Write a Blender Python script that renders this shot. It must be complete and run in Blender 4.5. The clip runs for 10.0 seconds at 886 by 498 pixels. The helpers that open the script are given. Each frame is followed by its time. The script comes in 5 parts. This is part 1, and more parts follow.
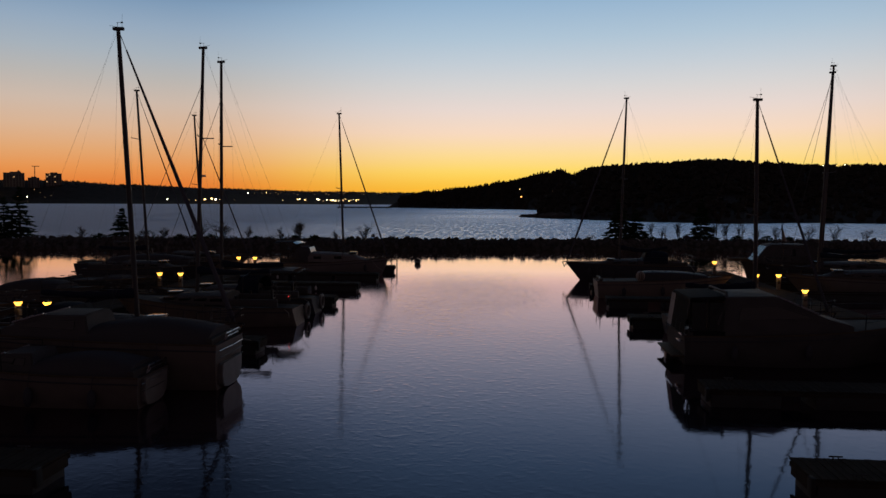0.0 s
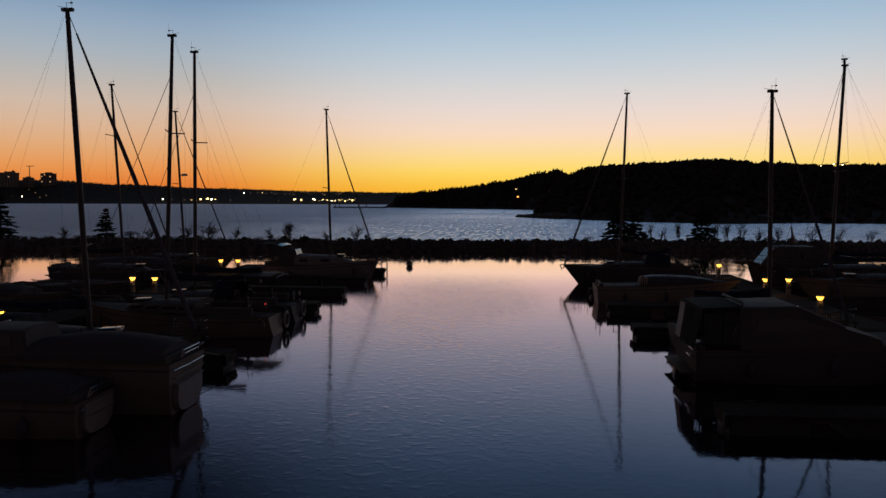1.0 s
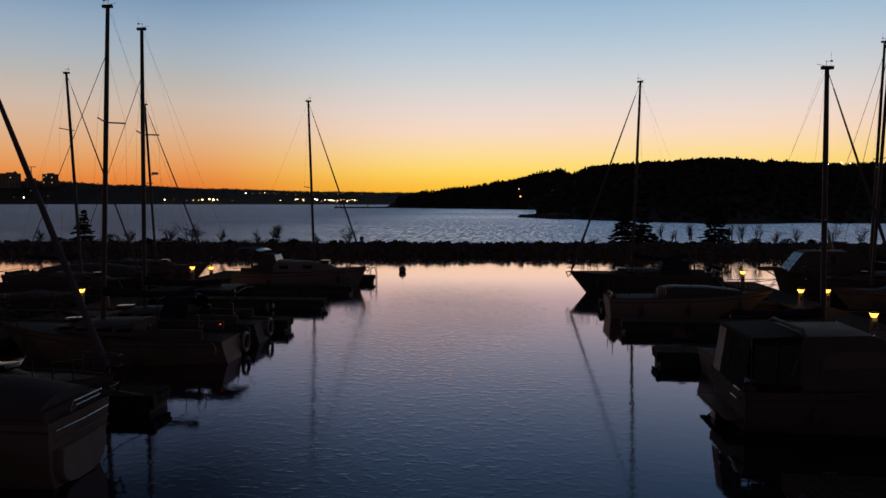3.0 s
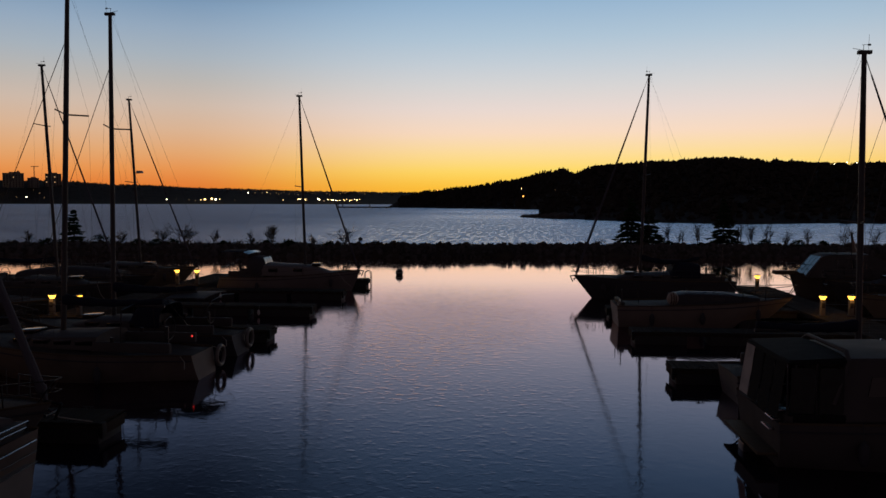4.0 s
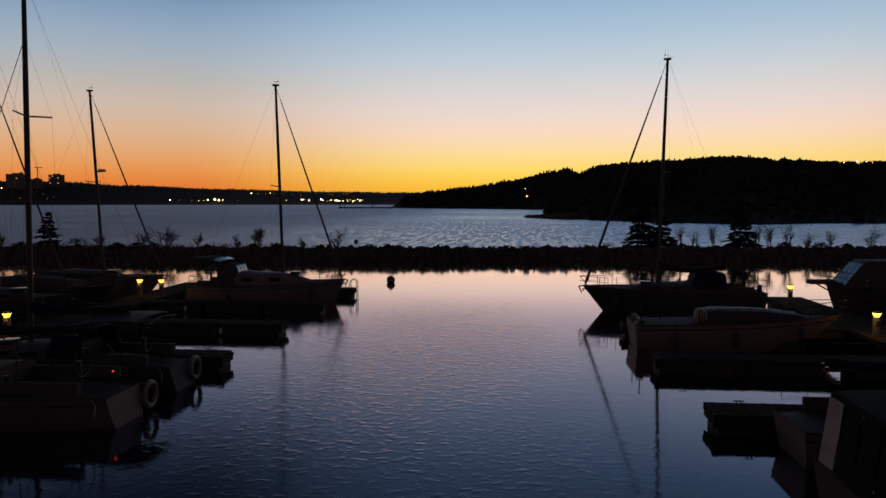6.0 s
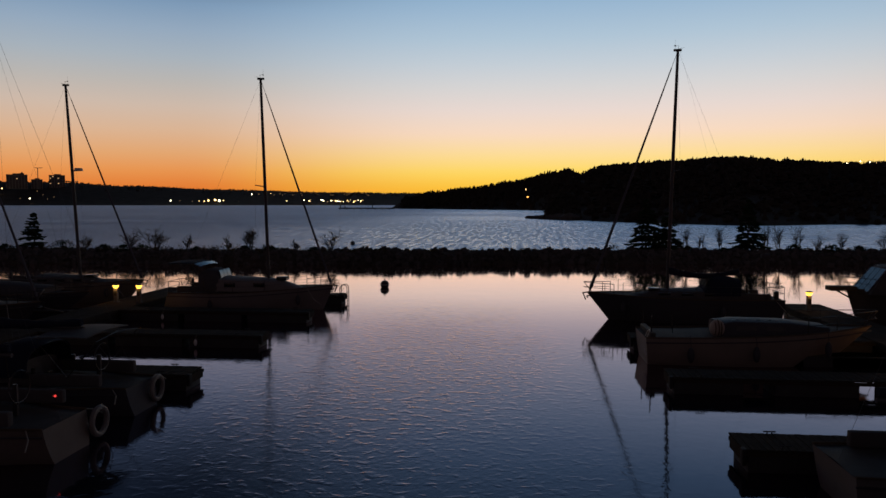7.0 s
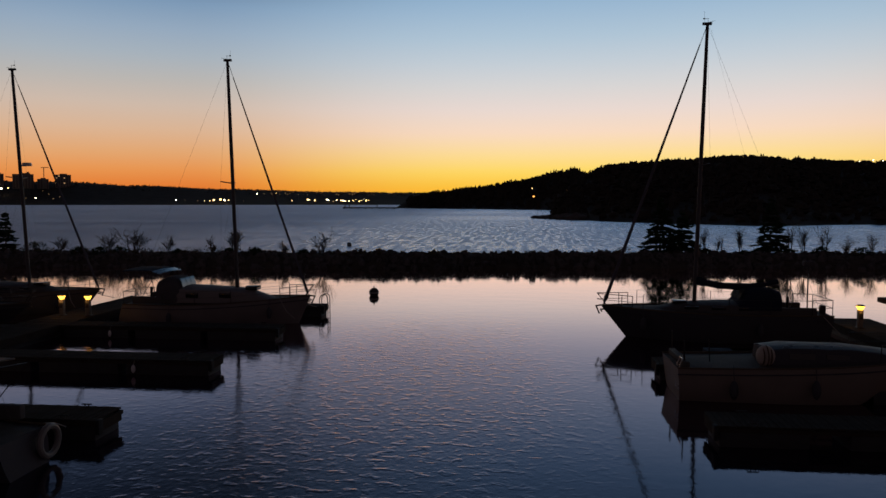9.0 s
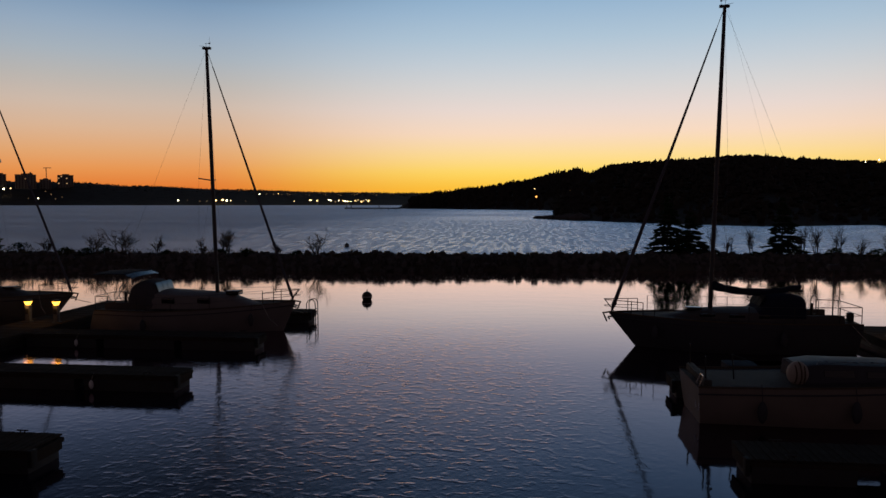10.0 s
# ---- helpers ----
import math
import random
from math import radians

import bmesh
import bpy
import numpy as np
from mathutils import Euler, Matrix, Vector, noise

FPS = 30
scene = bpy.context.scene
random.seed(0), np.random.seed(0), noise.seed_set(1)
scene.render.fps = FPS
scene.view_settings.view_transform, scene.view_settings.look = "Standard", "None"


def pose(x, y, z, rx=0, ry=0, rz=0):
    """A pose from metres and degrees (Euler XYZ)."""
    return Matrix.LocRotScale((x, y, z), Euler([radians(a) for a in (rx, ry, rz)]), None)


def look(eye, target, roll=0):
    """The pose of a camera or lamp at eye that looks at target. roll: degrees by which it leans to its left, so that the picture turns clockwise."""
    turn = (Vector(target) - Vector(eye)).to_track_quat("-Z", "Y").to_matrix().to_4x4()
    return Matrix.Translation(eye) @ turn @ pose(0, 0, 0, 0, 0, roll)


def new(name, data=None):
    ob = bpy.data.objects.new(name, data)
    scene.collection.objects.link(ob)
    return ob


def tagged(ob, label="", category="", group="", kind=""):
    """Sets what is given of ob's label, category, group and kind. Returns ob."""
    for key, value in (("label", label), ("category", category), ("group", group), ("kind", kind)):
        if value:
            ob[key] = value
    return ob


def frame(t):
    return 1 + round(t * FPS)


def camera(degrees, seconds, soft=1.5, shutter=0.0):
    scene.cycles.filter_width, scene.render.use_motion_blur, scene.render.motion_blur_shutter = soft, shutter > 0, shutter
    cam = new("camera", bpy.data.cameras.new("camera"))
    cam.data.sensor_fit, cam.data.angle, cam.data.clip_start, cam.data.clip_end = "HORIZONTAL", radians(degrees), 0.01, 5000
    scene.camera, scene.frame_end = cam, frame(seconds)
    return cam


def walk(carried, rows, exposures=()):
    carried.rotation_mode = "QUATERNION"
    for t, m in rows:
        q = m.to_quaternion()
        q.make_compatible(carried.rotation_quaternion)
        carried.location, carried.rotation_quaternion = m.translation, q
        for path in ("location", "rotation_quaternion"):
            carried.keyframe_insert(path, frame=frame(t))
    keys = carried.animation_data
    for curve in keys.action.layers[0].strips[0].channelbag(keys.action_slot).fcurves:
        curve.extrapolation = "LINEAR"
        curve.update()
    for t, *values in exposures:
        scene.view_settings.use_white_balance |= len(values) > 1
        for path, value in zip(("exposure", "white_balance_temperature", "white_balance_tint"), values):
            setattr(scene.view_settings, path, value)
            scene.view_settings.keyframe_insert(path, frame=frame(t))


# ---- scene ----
cam = camera(62.0, 10.0)
PATH = [
    (0, (0.297, 1.005, 5.456), (0.128, 2.994, 5.328), 0.2),
    (0.5, (0.360, 2.197, 5.468), (0.198, 4.186, 5.340), 0.2),
    (1, (0.423, 3.418, 5.466), (0.263, 5.407, 5.338), 0.2),
    (1.5, (0.505, 4.620, 5.477), (0.342, 6.609, 5.349), 0.2),
    (2, (0.544, 5.786, 5.491), (0.379, 7.776, 5.363), 0.2),
    (2.5, (0.560, 7.002, 5.501), (0.395, 8.991, 5.373), 0.1),
    (4, (0.709, 10.573, 5.525), (0.534, 12.561, 5.396), 0.1),
    (4.5, (0.741, 11.733, 5.534), (0.563, 13.721, 5.405), 0.1),
    (5, (0.756, 12.977, 5.555), (0.577, 14.965, 5.427), 0.1),
    (5.5, (0.827, 14.149, 5.564), (0.643, 16.136, 5.435), 0),
    (7, (0.948, 17.696, 5.585), (0.760, 19.683, 5.458), 0),
    (7.5, (1.000, 18.900, 5.592), (0.808, 20.887, 5.464), 0),
    (8, (1.025, 20.120, 5.594), (0.829, 22.106, 5.465), 0),
    (8.5, (1.086, 21.304, 5.570), (0.886, 23.289, 5.443), 0),
    (9, (1.106, 22.505, 5.548), (0.902, 24.490, 5.420), 0),
    (9.5, (1.129, 23.692, 5.517), (0.922, 25.677, 5.390), 0),
    (10, (1.179, 24.869, 5.466), (0.968, 26.855, 5.339), 0),
]
walk(cam, [(t, look(eye, target, roll)) for t, eye, target, roll in PATH])

# ---------------------------------------------------------------- world: afterglow sky
world = bpy.data.worlds.new("dusk_sky")
scene.world = world
world.use_nodes = True
wt = world.node_tree
wt.nodes.clear()


def srgb(r, g, b):
    return tuple(((c / 255) / 12.92 if c / 255 <= 0.04045 else ((c / 255 + 0.055) / 1.055) ** 2.4) for c in (r, g, b)) + (1.0,)


def ramp(tree, stops, interpolation="LINEAR"):
    node = tree.nodes.new("ShaderNodeValToRGB")
    els = node.color_ramp.elements
    node.color_ramp.interpolation = interpolation
    while len(els) < len(stops):
        els.new(0.5)
    for el, (p, c) in zip(els, stops):
        el.position, el.color = p, c
    return node


def maths(tree, op, a, b=None, c=None):
    node = tree.nodes.new("ShaderNodeMath")
    node.operation = op
    for i, v in enumerate((a, b, c)):
        if v is None:
            continue
        if isinstance(v, (int, float)):
            node.inputs[i].default_value = v
        else:
            tree.links.new(v, node.inputs[i])
    return node.outputs[0]


GLOW_AZIMUTH = radians(8.0)          # where the sun went down, from +y towards +x
coord = wt.nodes.new("ShaderNodeTexCoord")
split = wt.nodes.new("ShaderNodeSeparateXYZ")
wt.links.new(coord.outputs["Generated"], split.inputs[0])
X, Y, Z = split.outputs
elev = maths(wt, "ARCSINE", Z)
elev01 = maths(wt, "MULTIPLY", elev, 2 / math.pi)
flat = maths(wt, "SQRT", maths(wt, "ADD", maths(wt, "MULTIPLY", X, X), maths(wt, "ADD", maths(wt, "MULTIPLY", Y, Y), 1e-5)))
toward = maths(wt, "DIVIDE", maths(wt, "ADD", maths(wt, "MULTIPLY", X, math.sin(GLOW_AZIMUTH)), maths(wt, "MULTIPLY", Y, math.cos(GLOW_AZIMUTH))), flat)

def deg(d):
    return d / 90
west = ramp(wt, [(0.0, srgb(253, 176, 44)), (deg(1.2), srgb(254, 198, 64)), (deg(2.3), srgb(255, 217, 100)), (deg(3.6), srgb(254, 221, 150)),
                 (deg(5.2), srgb(249, 219, 193)), (deg(6.9), srgb(234, 217, 209)), (deg(8.7), srgb(215, 213, 213)), (deg(10.4), srgb(196, 206, 215)),
                 (deg(12.2), srgb(176, 197, 214)), (deg(14), srgb(159, 186, 210)), (deg(16), srgb(138, 173, 204)), (deg(20), srgb(98, 142, 182)),
                 (deg(27), srgb(60, 95, 134)), (deg(36), srgb(42, 58, 82)), (deg(50), srgb(24, 30, 44)), (1.0, srgb(12, 14, 20))])
side = ramp(wt, [(0.0, srgb(218, 104, 42)), (deg(1.2), srgb(228, 126, 54)), (deg(2.3), srgb(232, 149, 80)), (deg(3.6), srgb(227, 167, 114)),
                 (deg(5.2), srgb(219, 180, 148)), (deg(6.9), srgb(207, 186, 170)), (deg(8.7), srgb(186, 182, 178)), (deg(10.4), srgb(167, 178, 188)),
                 (deg(12.2), srgb(149, 169, 190)), (deg(14), srgb(126, 154, 183)), (deg(16), srgb(84, 112, 142)), (deg(20), srgb(39, 59, 82)),
                 (deg(27), srgb(26, 40, 57)), (deg(36), srgb(21, 30, 44)), (deg(50), srgb(18, 24, 36)), (1.0, srgb(12, 14, 20))])
east = ramp(wt, [(0.0, srgb(86, 70, 73)), (deg(12), srgb(80, 66, 70)), (deg(30), srgb(54, 48, 55)), (deg(60), srgb(22, 24, 32)), (1.0, srgb(12, 14, 20))])
for node in (west, side, east):
    wt.links.new(elev01, node.inputs[0])


def sky_mix(fac, a, b):
    node = wt.nodes.new("ShaderNodeMix")
    node.data_type = "RGBA"
    wt.links.new(fac, node.inputs["Factor"])
    wt.links.new(a, node.inputs["A"])
    wt.links.new(b, node.inputs["B"])
    return node.outputs["Result"]


def span(tree, v, lo, hi):
    node = tree.nodes.new("ShaderNodeMapRange")
    node.interpolation_type = "SMOOTHSTEP"
    tree.links.new(v, node.inputs["Value"])
    node.inputs["From Min"].default_value, node.inputs["From Max"].default_value = lo, hi
    return node.outputs["Result"]


near_glow = span(wt, toward, 0.84, 0.998)
west_half = span(wt, toward, 0.25, 0.76)
colour = sky_mix(west_half, east.outputs[0], sky_mix(near_glow, side.outputs[0], west.outputs[0]))
bg = wt.nodes.new("ShaderNodeBackground")
bg.inputs["Strength"].default_value = 1.0
wt.links.new(colour, bg.inputs["Color"])
out = wt.nodes.new("ShaderNodeOutputWorld")
wt.links.new(bg.outputs[0], out.inputs[0])


# ---------------------------------------------------------------- materials
def material(name, base, rough=0.6, metal=0.0, grain=0.0, grain_scale=30.0, stain=0.0, stain_scale=1.5, bump=0.0, bump_scale=40.0,
             second=None, emit=None, emit_strength=0.0, vary=0.0, stretch=(1, 1, 1), spec=0.5):
    m = bpy.data.materials.new(name)
    m.use_nodes = True
    nt = m.node_tree
    p = nt.nodes["Principled BSDF"]
    p.inputs["Roughness"].default_value, p.inputs["Metallic"].default_value = rough, metal
    p.inputs["Specular IOR Level"].default_value = spec
    tc = nt.nodes.new("ShaderNodeTexCoord")
    mp = nt.nodes.new("ShaderNodeMapping")
    mp.inputs["Scale"].default_value = stretch
    nt.links.new(tc.outputs["Object"], mp.inputs[0])

    def noise_tex(scale, detail=4):
        n = nt.nodes.new("ShaderNodeTexNoise")
        n.inputs["Scale"].default_value, n.inputs["Detail"].default_value = scale, detail
        nt.links.new(mp.outputs[0], n.inputs["Vector"])
        return n.outputs["Fac"]
    b = (*base, 1.0)
    s = (*(second or [c * 0.55 for c in base]), 1.0)
    mix = nt.nodes.new("ShaderNodeMix")
    mix.data_type = "RGBA"
    mix.inputs["A"].default_value, mix.inputs["B"].default_value = b, s
    f1 = maths(nt, "MULTIPLY", span(nt, noise_tex(stain_scale, 6), 0.42, 0.72), stain)
    f2 = maths(nt, "MULTIPLY", noise_tex(grain_scale, 3), grain)
    f = maths(nt, "ADD", f1, f2)
    if vary:
        info = nt.nodes.new("ShaderNodeObjectInfo")
        f = maths(nt, "ADD", f, maths(nt, "MULTIPLY", info.outputs["Random"], vary))
    nt.links.new(maths(nt, "MINIMUM", f, 1.0), mix.inputs["Factor"])
    nt.links.new(mix.outputs["Result"], p.inputs["Base Color"])
    r = maths(nt, "ADD", maths(nt, "MULTIPLY", noise_tex(stain_scale * 3, 4), 0.25), rough - 0.12)
    nt.links.new(maths(nt, "MAXIMUM", r, 0.03), p.inputs["Roughness"])
    if bump:
        bn = nt.nodes.new("ShaderNodeBump")
        bn.inputs["Strength"].default_value, bn.inputs["Distance"].default_value = bump, 0.02
        nt.links.new(noise_tex(bump_scale, 5), bn.inputs["Height"])
        nt.links.new(bn.outputs[0], p.inputs["Normal"])
    if emit:
        p.inputs["Emission Color"].default_value = (*emit, 1.0)
        p.inputs["Emission Strength"].default_value = emit_strength
    return m


# gelcoats kept far below white paint: the dusk shade sits in their colour
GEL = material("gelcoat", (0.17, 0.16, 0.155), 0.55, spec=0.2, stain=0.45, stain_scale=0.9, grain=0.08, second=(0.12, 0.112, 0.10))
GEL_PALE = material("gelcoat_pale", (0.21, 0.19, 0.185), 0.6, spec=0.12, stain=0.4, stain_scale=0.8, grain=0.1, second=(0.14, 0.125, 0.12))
GEL_DUSK = material("gelcoat_dusk", (0.095, 0.09, 0.09), 0.65, spec=0.08, stain=0.45, stain_scale=0.9, grain=0.1)
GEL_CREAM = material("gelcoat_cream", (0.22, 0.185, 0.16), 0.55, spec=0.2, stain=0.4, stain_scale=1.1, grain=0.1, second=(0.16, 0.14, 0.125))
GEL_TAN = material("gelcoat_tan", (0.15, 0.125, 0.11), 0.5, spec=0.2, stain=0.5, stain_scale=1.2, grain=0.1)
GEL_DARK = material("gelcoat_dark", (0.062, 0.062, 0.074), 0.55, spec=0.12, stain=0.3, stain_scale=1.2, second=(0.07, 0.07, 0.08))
DECK = material("deck_nonskid", (0.085, 0.08, 0.076), 0.75, spec=0.12, stain=0.5, grain=0.3, grain_scale=80, bump=0.4, bump_scale=120)
CANVAS = material("canvas_navy", (0.02, 0.025, 0.045), 0.9, spec=0.12, grain=0.3, grain_scale=90, bump=0.3, bump_scale=14)
CANVAS_GREY = material("canvas_grey", (0.085, 0.082, 0.09), 0.9, spec=0.12, grain=0.3, grain_scale=90, bump=0.3, bump_scale=14)
CANVAS_BLACK = material("canvas_black", (0.018, 0.018, 0.02), 0.9, spec=0.12, grain=0.3, grain_scale=90, bump=0.3, bump_scale=14)
SAILCLOTH = material("sailcloth", (0.10, 0.10, 0.12), 0.85, spec=0.12, grain=0.3, grain_scale=60, bump=0.3, bump_scale=10)
ALU = material("anodised_aluminium", (0.075, 0.075, 0.08), 0.55, metal=0.4, spec=0.3, stain=0.3, grain=0.15)
STEEL = material("stainless_steel", (0.055, 0.055, 0.058), 0.5, metal=1.0, grain=0.1)
WIRE = material("rigging_wire", (0.10, 0.10, 0.10), 0.5, metal=0.7, grain=0.2)
TEAK = material("weathered_teak", (0.13, 0.10, 0.07), 0.75, spec=0.12, stain=0.5, grain=0.4, stretch=(1, 8, 8), bump=0.3)
CHROME = material("polished_chrome", (0.34, 0.34, 0.36), 0.28, metal=1.0, grain=0.1)
VINYL_GLOSS = material("glossy_clear_vinyl", (0.10, 0.10, 0.11), 0.16, spec=0.65, stain=0.3, stain_scale=4)
PLASTIC_W = material("white_plastic", (0.7, 0.7, 0.68), 0.45, stain=0.3, grain=0.1)
PLASTIC_B = material("black_plastic", (0.02, 0.02, 0.022), 0.5, stain=0.3, grain=0.1)
RUBBER = material("rubber", (0.015, 0.015, 0.015), 0.8, grain=0.3)
ROPE = material("mooring_rope", (0.32, 0.30, 0.26), 0.95, grain=0.5, grain_scale=120, bump=0.6, bump_scale=90)
FENDER = material("fender_vinyl", (0.21, 0.20, 0.19), 0.4, spec=0.12, stain=0.4, grain=0.1)
WOOD = material("dock_plank", (0.06, 0.05, 0.042), 0.9, spec=0.05, stain=0.5, stain_scale=2.0, grain=0.5, grain_scale=6, stretch=(4, 1, 4), vary=0.35, bump=0.5, bump_scale=25)
TIMBER = material("dock_timber", (0.055, 0.045, 0.038), 0.9, spec=0.06, stain=0.6, grain=0.4, grain_scale=8, bump=0.5, bump_scale=20)
FLOAT = material("dock_float", (0.03, 0.03, 0.032), 0.7, stain=0.5, grain=0.2, bump=0.3, bump_scale=12)
ROCK = material("breakwater_rock", (0.13, 0.12, 0.115), 0.95, spec=0.12, stain=0.7, stain_scale=2.2, grain=0.4, grain_scale=14, vary=0.5, bump=0.8, bump_scale=6, second=(0.05, 0.047, 0.045))
SOIL = material("rubble_fill", (0.10, 0.085, 0.07), 1.0, spec=0.12, stain=0.6, grain=0.5, bump=0.8, bump_scale=8)
BARK = material("bark", (0.07, 0.055, 0.045), 0.95, grain=0.5, grain_scale=20, bump=0.6, bump_scale=30)
NEEDLE = material("conifer_needles", (0.022, 0.045, 0.018), 0.85, stain=0.5, grain=0.4, spec=0.2)
TWIG = material("bare_twigs", (0.08, 0.06, 0.045), 0.95, grain=0.4, spec=0.2)
GRASS = material("dry_grass", (0.12, 0.10, 0.05), 0.95, stain=0.5, grain=0.5, spec=0.2)
FOREST = material("forest_floor", (0.055, 0.045, 0.038), 1.0, stain=0.6, stain_scale=0.05, grain=0.4, grain_scale=0.6, spec=0.1)
FAR_TREES = material("far_conifers", (0.055, 0.048, 0.04), 1.0, stain=0.5, stain_scale=0.2, grain=0.4, grain_scale=2, spec=0.1)
SHORE = material("shore_rock", (0.12, 0.11, 0.10), 1.0, stain=0.6, stain_scale=0.3, grain=0.4, grain_scale=2, spec=0.1)
FACADE = material("concrete_facade", (0.22, 0.20, 0.18), 0.9, stain=0.4, stain_scale=0.1, grain=0.2, grain_scale=1)
PANE_DARK = material("dark_window", (0.02, 0.02, 0.025), 0.15, stain=0.2)
SCREEN = material("tinted_screen", (0.012, 0.012, 0.014), 0.08, stain=0.3, stain_scale=3)
CURTAIN = material("pale_canvas", (0.5, 0.47, 0.45), 0.8, spec=0.2, stain=0.5, stain_scale=3, grain=0.2)
VINYL = material("clear_vinyl", (0.05, 0.05, 0.05), 0.75, spec=0.05, stain=0.5, stain_scale=4)
BUOY = material("mooring_buoy_paint", (0.06, 0.05, 0.045), 0.5, stain=0.5, grain=0.2)
# launch hood: pale pinkish base stands in for the glow falling on it
HOOD_LIT = material("lit_hood_vinyl", (0.42, 0.36, 0.31), 0.6, spec=0.15, stain=0.3)
LAMP = material("lamp_lens", (0.9, 0.6, 0.2), 0.4, emit=(1.0, 0.48, 0.05), emit_strength=4.2)
PEDESTAL = material("pedestal_shell", (0.16, 0.15, 0.14), 0.5, stain=0.4, grain=0.1)
LIGHT_WHITE = material("town_lamp_white", (1, 1, 0.9), 0.5, emit=(1.0, 0.85, 0.55), emit_strength=11.0)
LIGHT_WARM = material("town_lamp_warm", (1, 0.8, 0.4), 0.5, emit=(1.0, 0.62, 0.22), emit_strength=7.0)
LIGHT_FAINT = material("town_lamp_faint", (1, 0.8, 0.5), 0.5, emit=(1.0, 0.58, 0.26), emit_strength=0.55)
LIGHT_ORANGE = material("town_lamp_orange", (1, 0.6, 0.2), 0.5, emit=(1.0, 0.40, 0.08), emit_strength=3.0)
LIGHT_RED = material("signal_lamp_red", (1, 0.1, 0.1), 0.5, emit=(1.0, 0.06, 0.05), emit_strength=0.9)


def water_material():
    m = bpy.data.materials.new("sea_water")
    m.use_nodes = True
    nt = m.node_tree
    nt.nodes.clear()
    geo = nt.nodes.new("ShaderNodeTexCoord")
    sep = nt.nodes.new("ShaderNodeSeparateXYZ")
    nt.links.new(geo.outputs["Object"], sep.inputs[0])
    bay = span(nt, sep.outputs["Y"], 87.0, 93.0)            # outside the breakwater the wind has a hold

    def waves(scale, sx, sy, detail, turn=0.0, dist=0.0):
        mp = nt.nodes.new("ShaderNodeMapping")
        mp.inputs["Scale"].default_value = (sx, sy, 1)
        mp.inputs["Rotation"].default_value = (0, 0, turn)
        nt.links.new(geo.outputs["Object"], mp.inputs[0])
        n = nt.nodes.new("ShaderNodeTexNoise")
        n.inputs["Scale"].default_value, n.inputs["Detail"].default_value = scale, detail
        n.inputs["Distortion"].default_value = dist
        nt.links.new(mp.outputs[0], n.inputs["Vector"])
        return n.outputs["Fac"]

    def add(*terms):
        total = terms[0]
        for t in terms[1:]:
            total = maths(nt, "ADD", total, t)
        return total

    def times(*terms):
        total = terms[0]
        for t in terms[1:]:
            total = maths(nt, "MULTIPLY", total, t)
        return total
    ripple = waves(2.2, 0.9, 1.0, 2, 0.5, 0.6)
    fine = waves(6.2, 1.0, 0.75, 3, -0.3, 0.3)
    swell = waves(0.35, 0.7, 1.0, 2, 0.2)
    chop = waves(5.5, 0.6, 1.0, 2, 0.0, 0.1)
    patch = span(nt, waves(0.09, 1.0, 0.7, 3, 0.3), 0.33, 0.58)
    facet = span(nt, waves(4.2, 0.7, 1.0, 2, 0.35, 0.4), 0.50, 0.74)     # scattered cat's paws
    lap = waves(1.5, 0.28, 1.0, 2, 0.03, 0.2)
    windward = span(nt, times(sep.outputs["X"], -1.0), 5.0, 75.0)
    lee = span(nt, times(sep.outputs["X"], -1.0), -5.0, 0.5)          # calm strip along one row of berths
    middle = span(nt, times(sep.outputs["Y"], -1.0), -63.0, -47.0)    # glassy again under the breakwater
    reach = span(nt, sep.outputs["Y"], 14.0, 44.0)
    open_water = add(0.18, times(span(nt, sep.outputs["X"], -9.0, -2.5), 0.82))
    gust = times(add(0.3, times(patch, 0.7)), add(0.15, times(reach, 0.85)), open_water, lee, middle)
    calm = add(0.030, times(gust, 0.045))
    height = add(times(add(times(ripple, 0.040), times(swell, 0.018)), calm), times(fine, add(0.0009, times(gust, 0.0070))), times(facet, add(0.0003, times(gust, 0.0075))), times(lap, add(1.0, times(middle, -1.0)), 0.0035), times(chop, bay, 0.045))
    b = nt.nodes.new("ShaderNodeBump")
    b.inputs["Distance"].default_value = 1.0
    b.inputs["Strength"].default_value = 1.0
    nt.links.new(height, b.inputs["Height"])
    streak = add(times(waves(0.02, 0.25, 1.0, 4, 0.05, 0.4), 0.2), times(waves(1.6, 1.0, 0.28, 3, 0.0, 0.0), 0.4), times(waves(1.3, 1.0, 0.10, 3, 0.0, 0.0), 0.4))
    rough = add(0.05, times(gust, 0.13), times(bay, add(0.17, times(windward, 0.17), times(span(nt, streak, 0.42, 0.60), 0.28))))
    gloss = nt.nodes.new("ShaderNodeBsdfGlossy")
    # pink basin cast and blue bay cast painted into the reflection by position
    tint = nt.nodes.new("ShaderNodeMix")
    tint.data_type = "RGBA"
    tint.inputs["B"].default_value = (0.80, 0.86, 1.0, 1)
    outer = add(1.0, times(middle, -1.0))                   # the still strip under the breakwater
    basin_tint = nt.nodes.new("ShaderNodeMix")
    basin_tint.data_type = "RGBA"
    basin_tint.inputs["A"].default_value, basin_tint.inputs["B"].default_value = (1.0, 0.78, 0.85, 1), (1.0, 0.86, 0.83, 1)
    nt.links.new(outer, basin_tint.inputs["Factor"])
    nt.links.new(basin_tint.outputs["Result"], tint.inputs["A"])
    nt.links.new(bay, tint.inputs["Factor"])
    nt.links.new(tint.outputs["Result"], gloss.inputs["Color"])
    nt.links.new(rough, gloss.inputs["Roughness"])
    nt.links.new(b.outputs[0], gloss.inputs["Normal"])
    body = nt.nodes.new("ShaderNodeBsdfDiffuse")
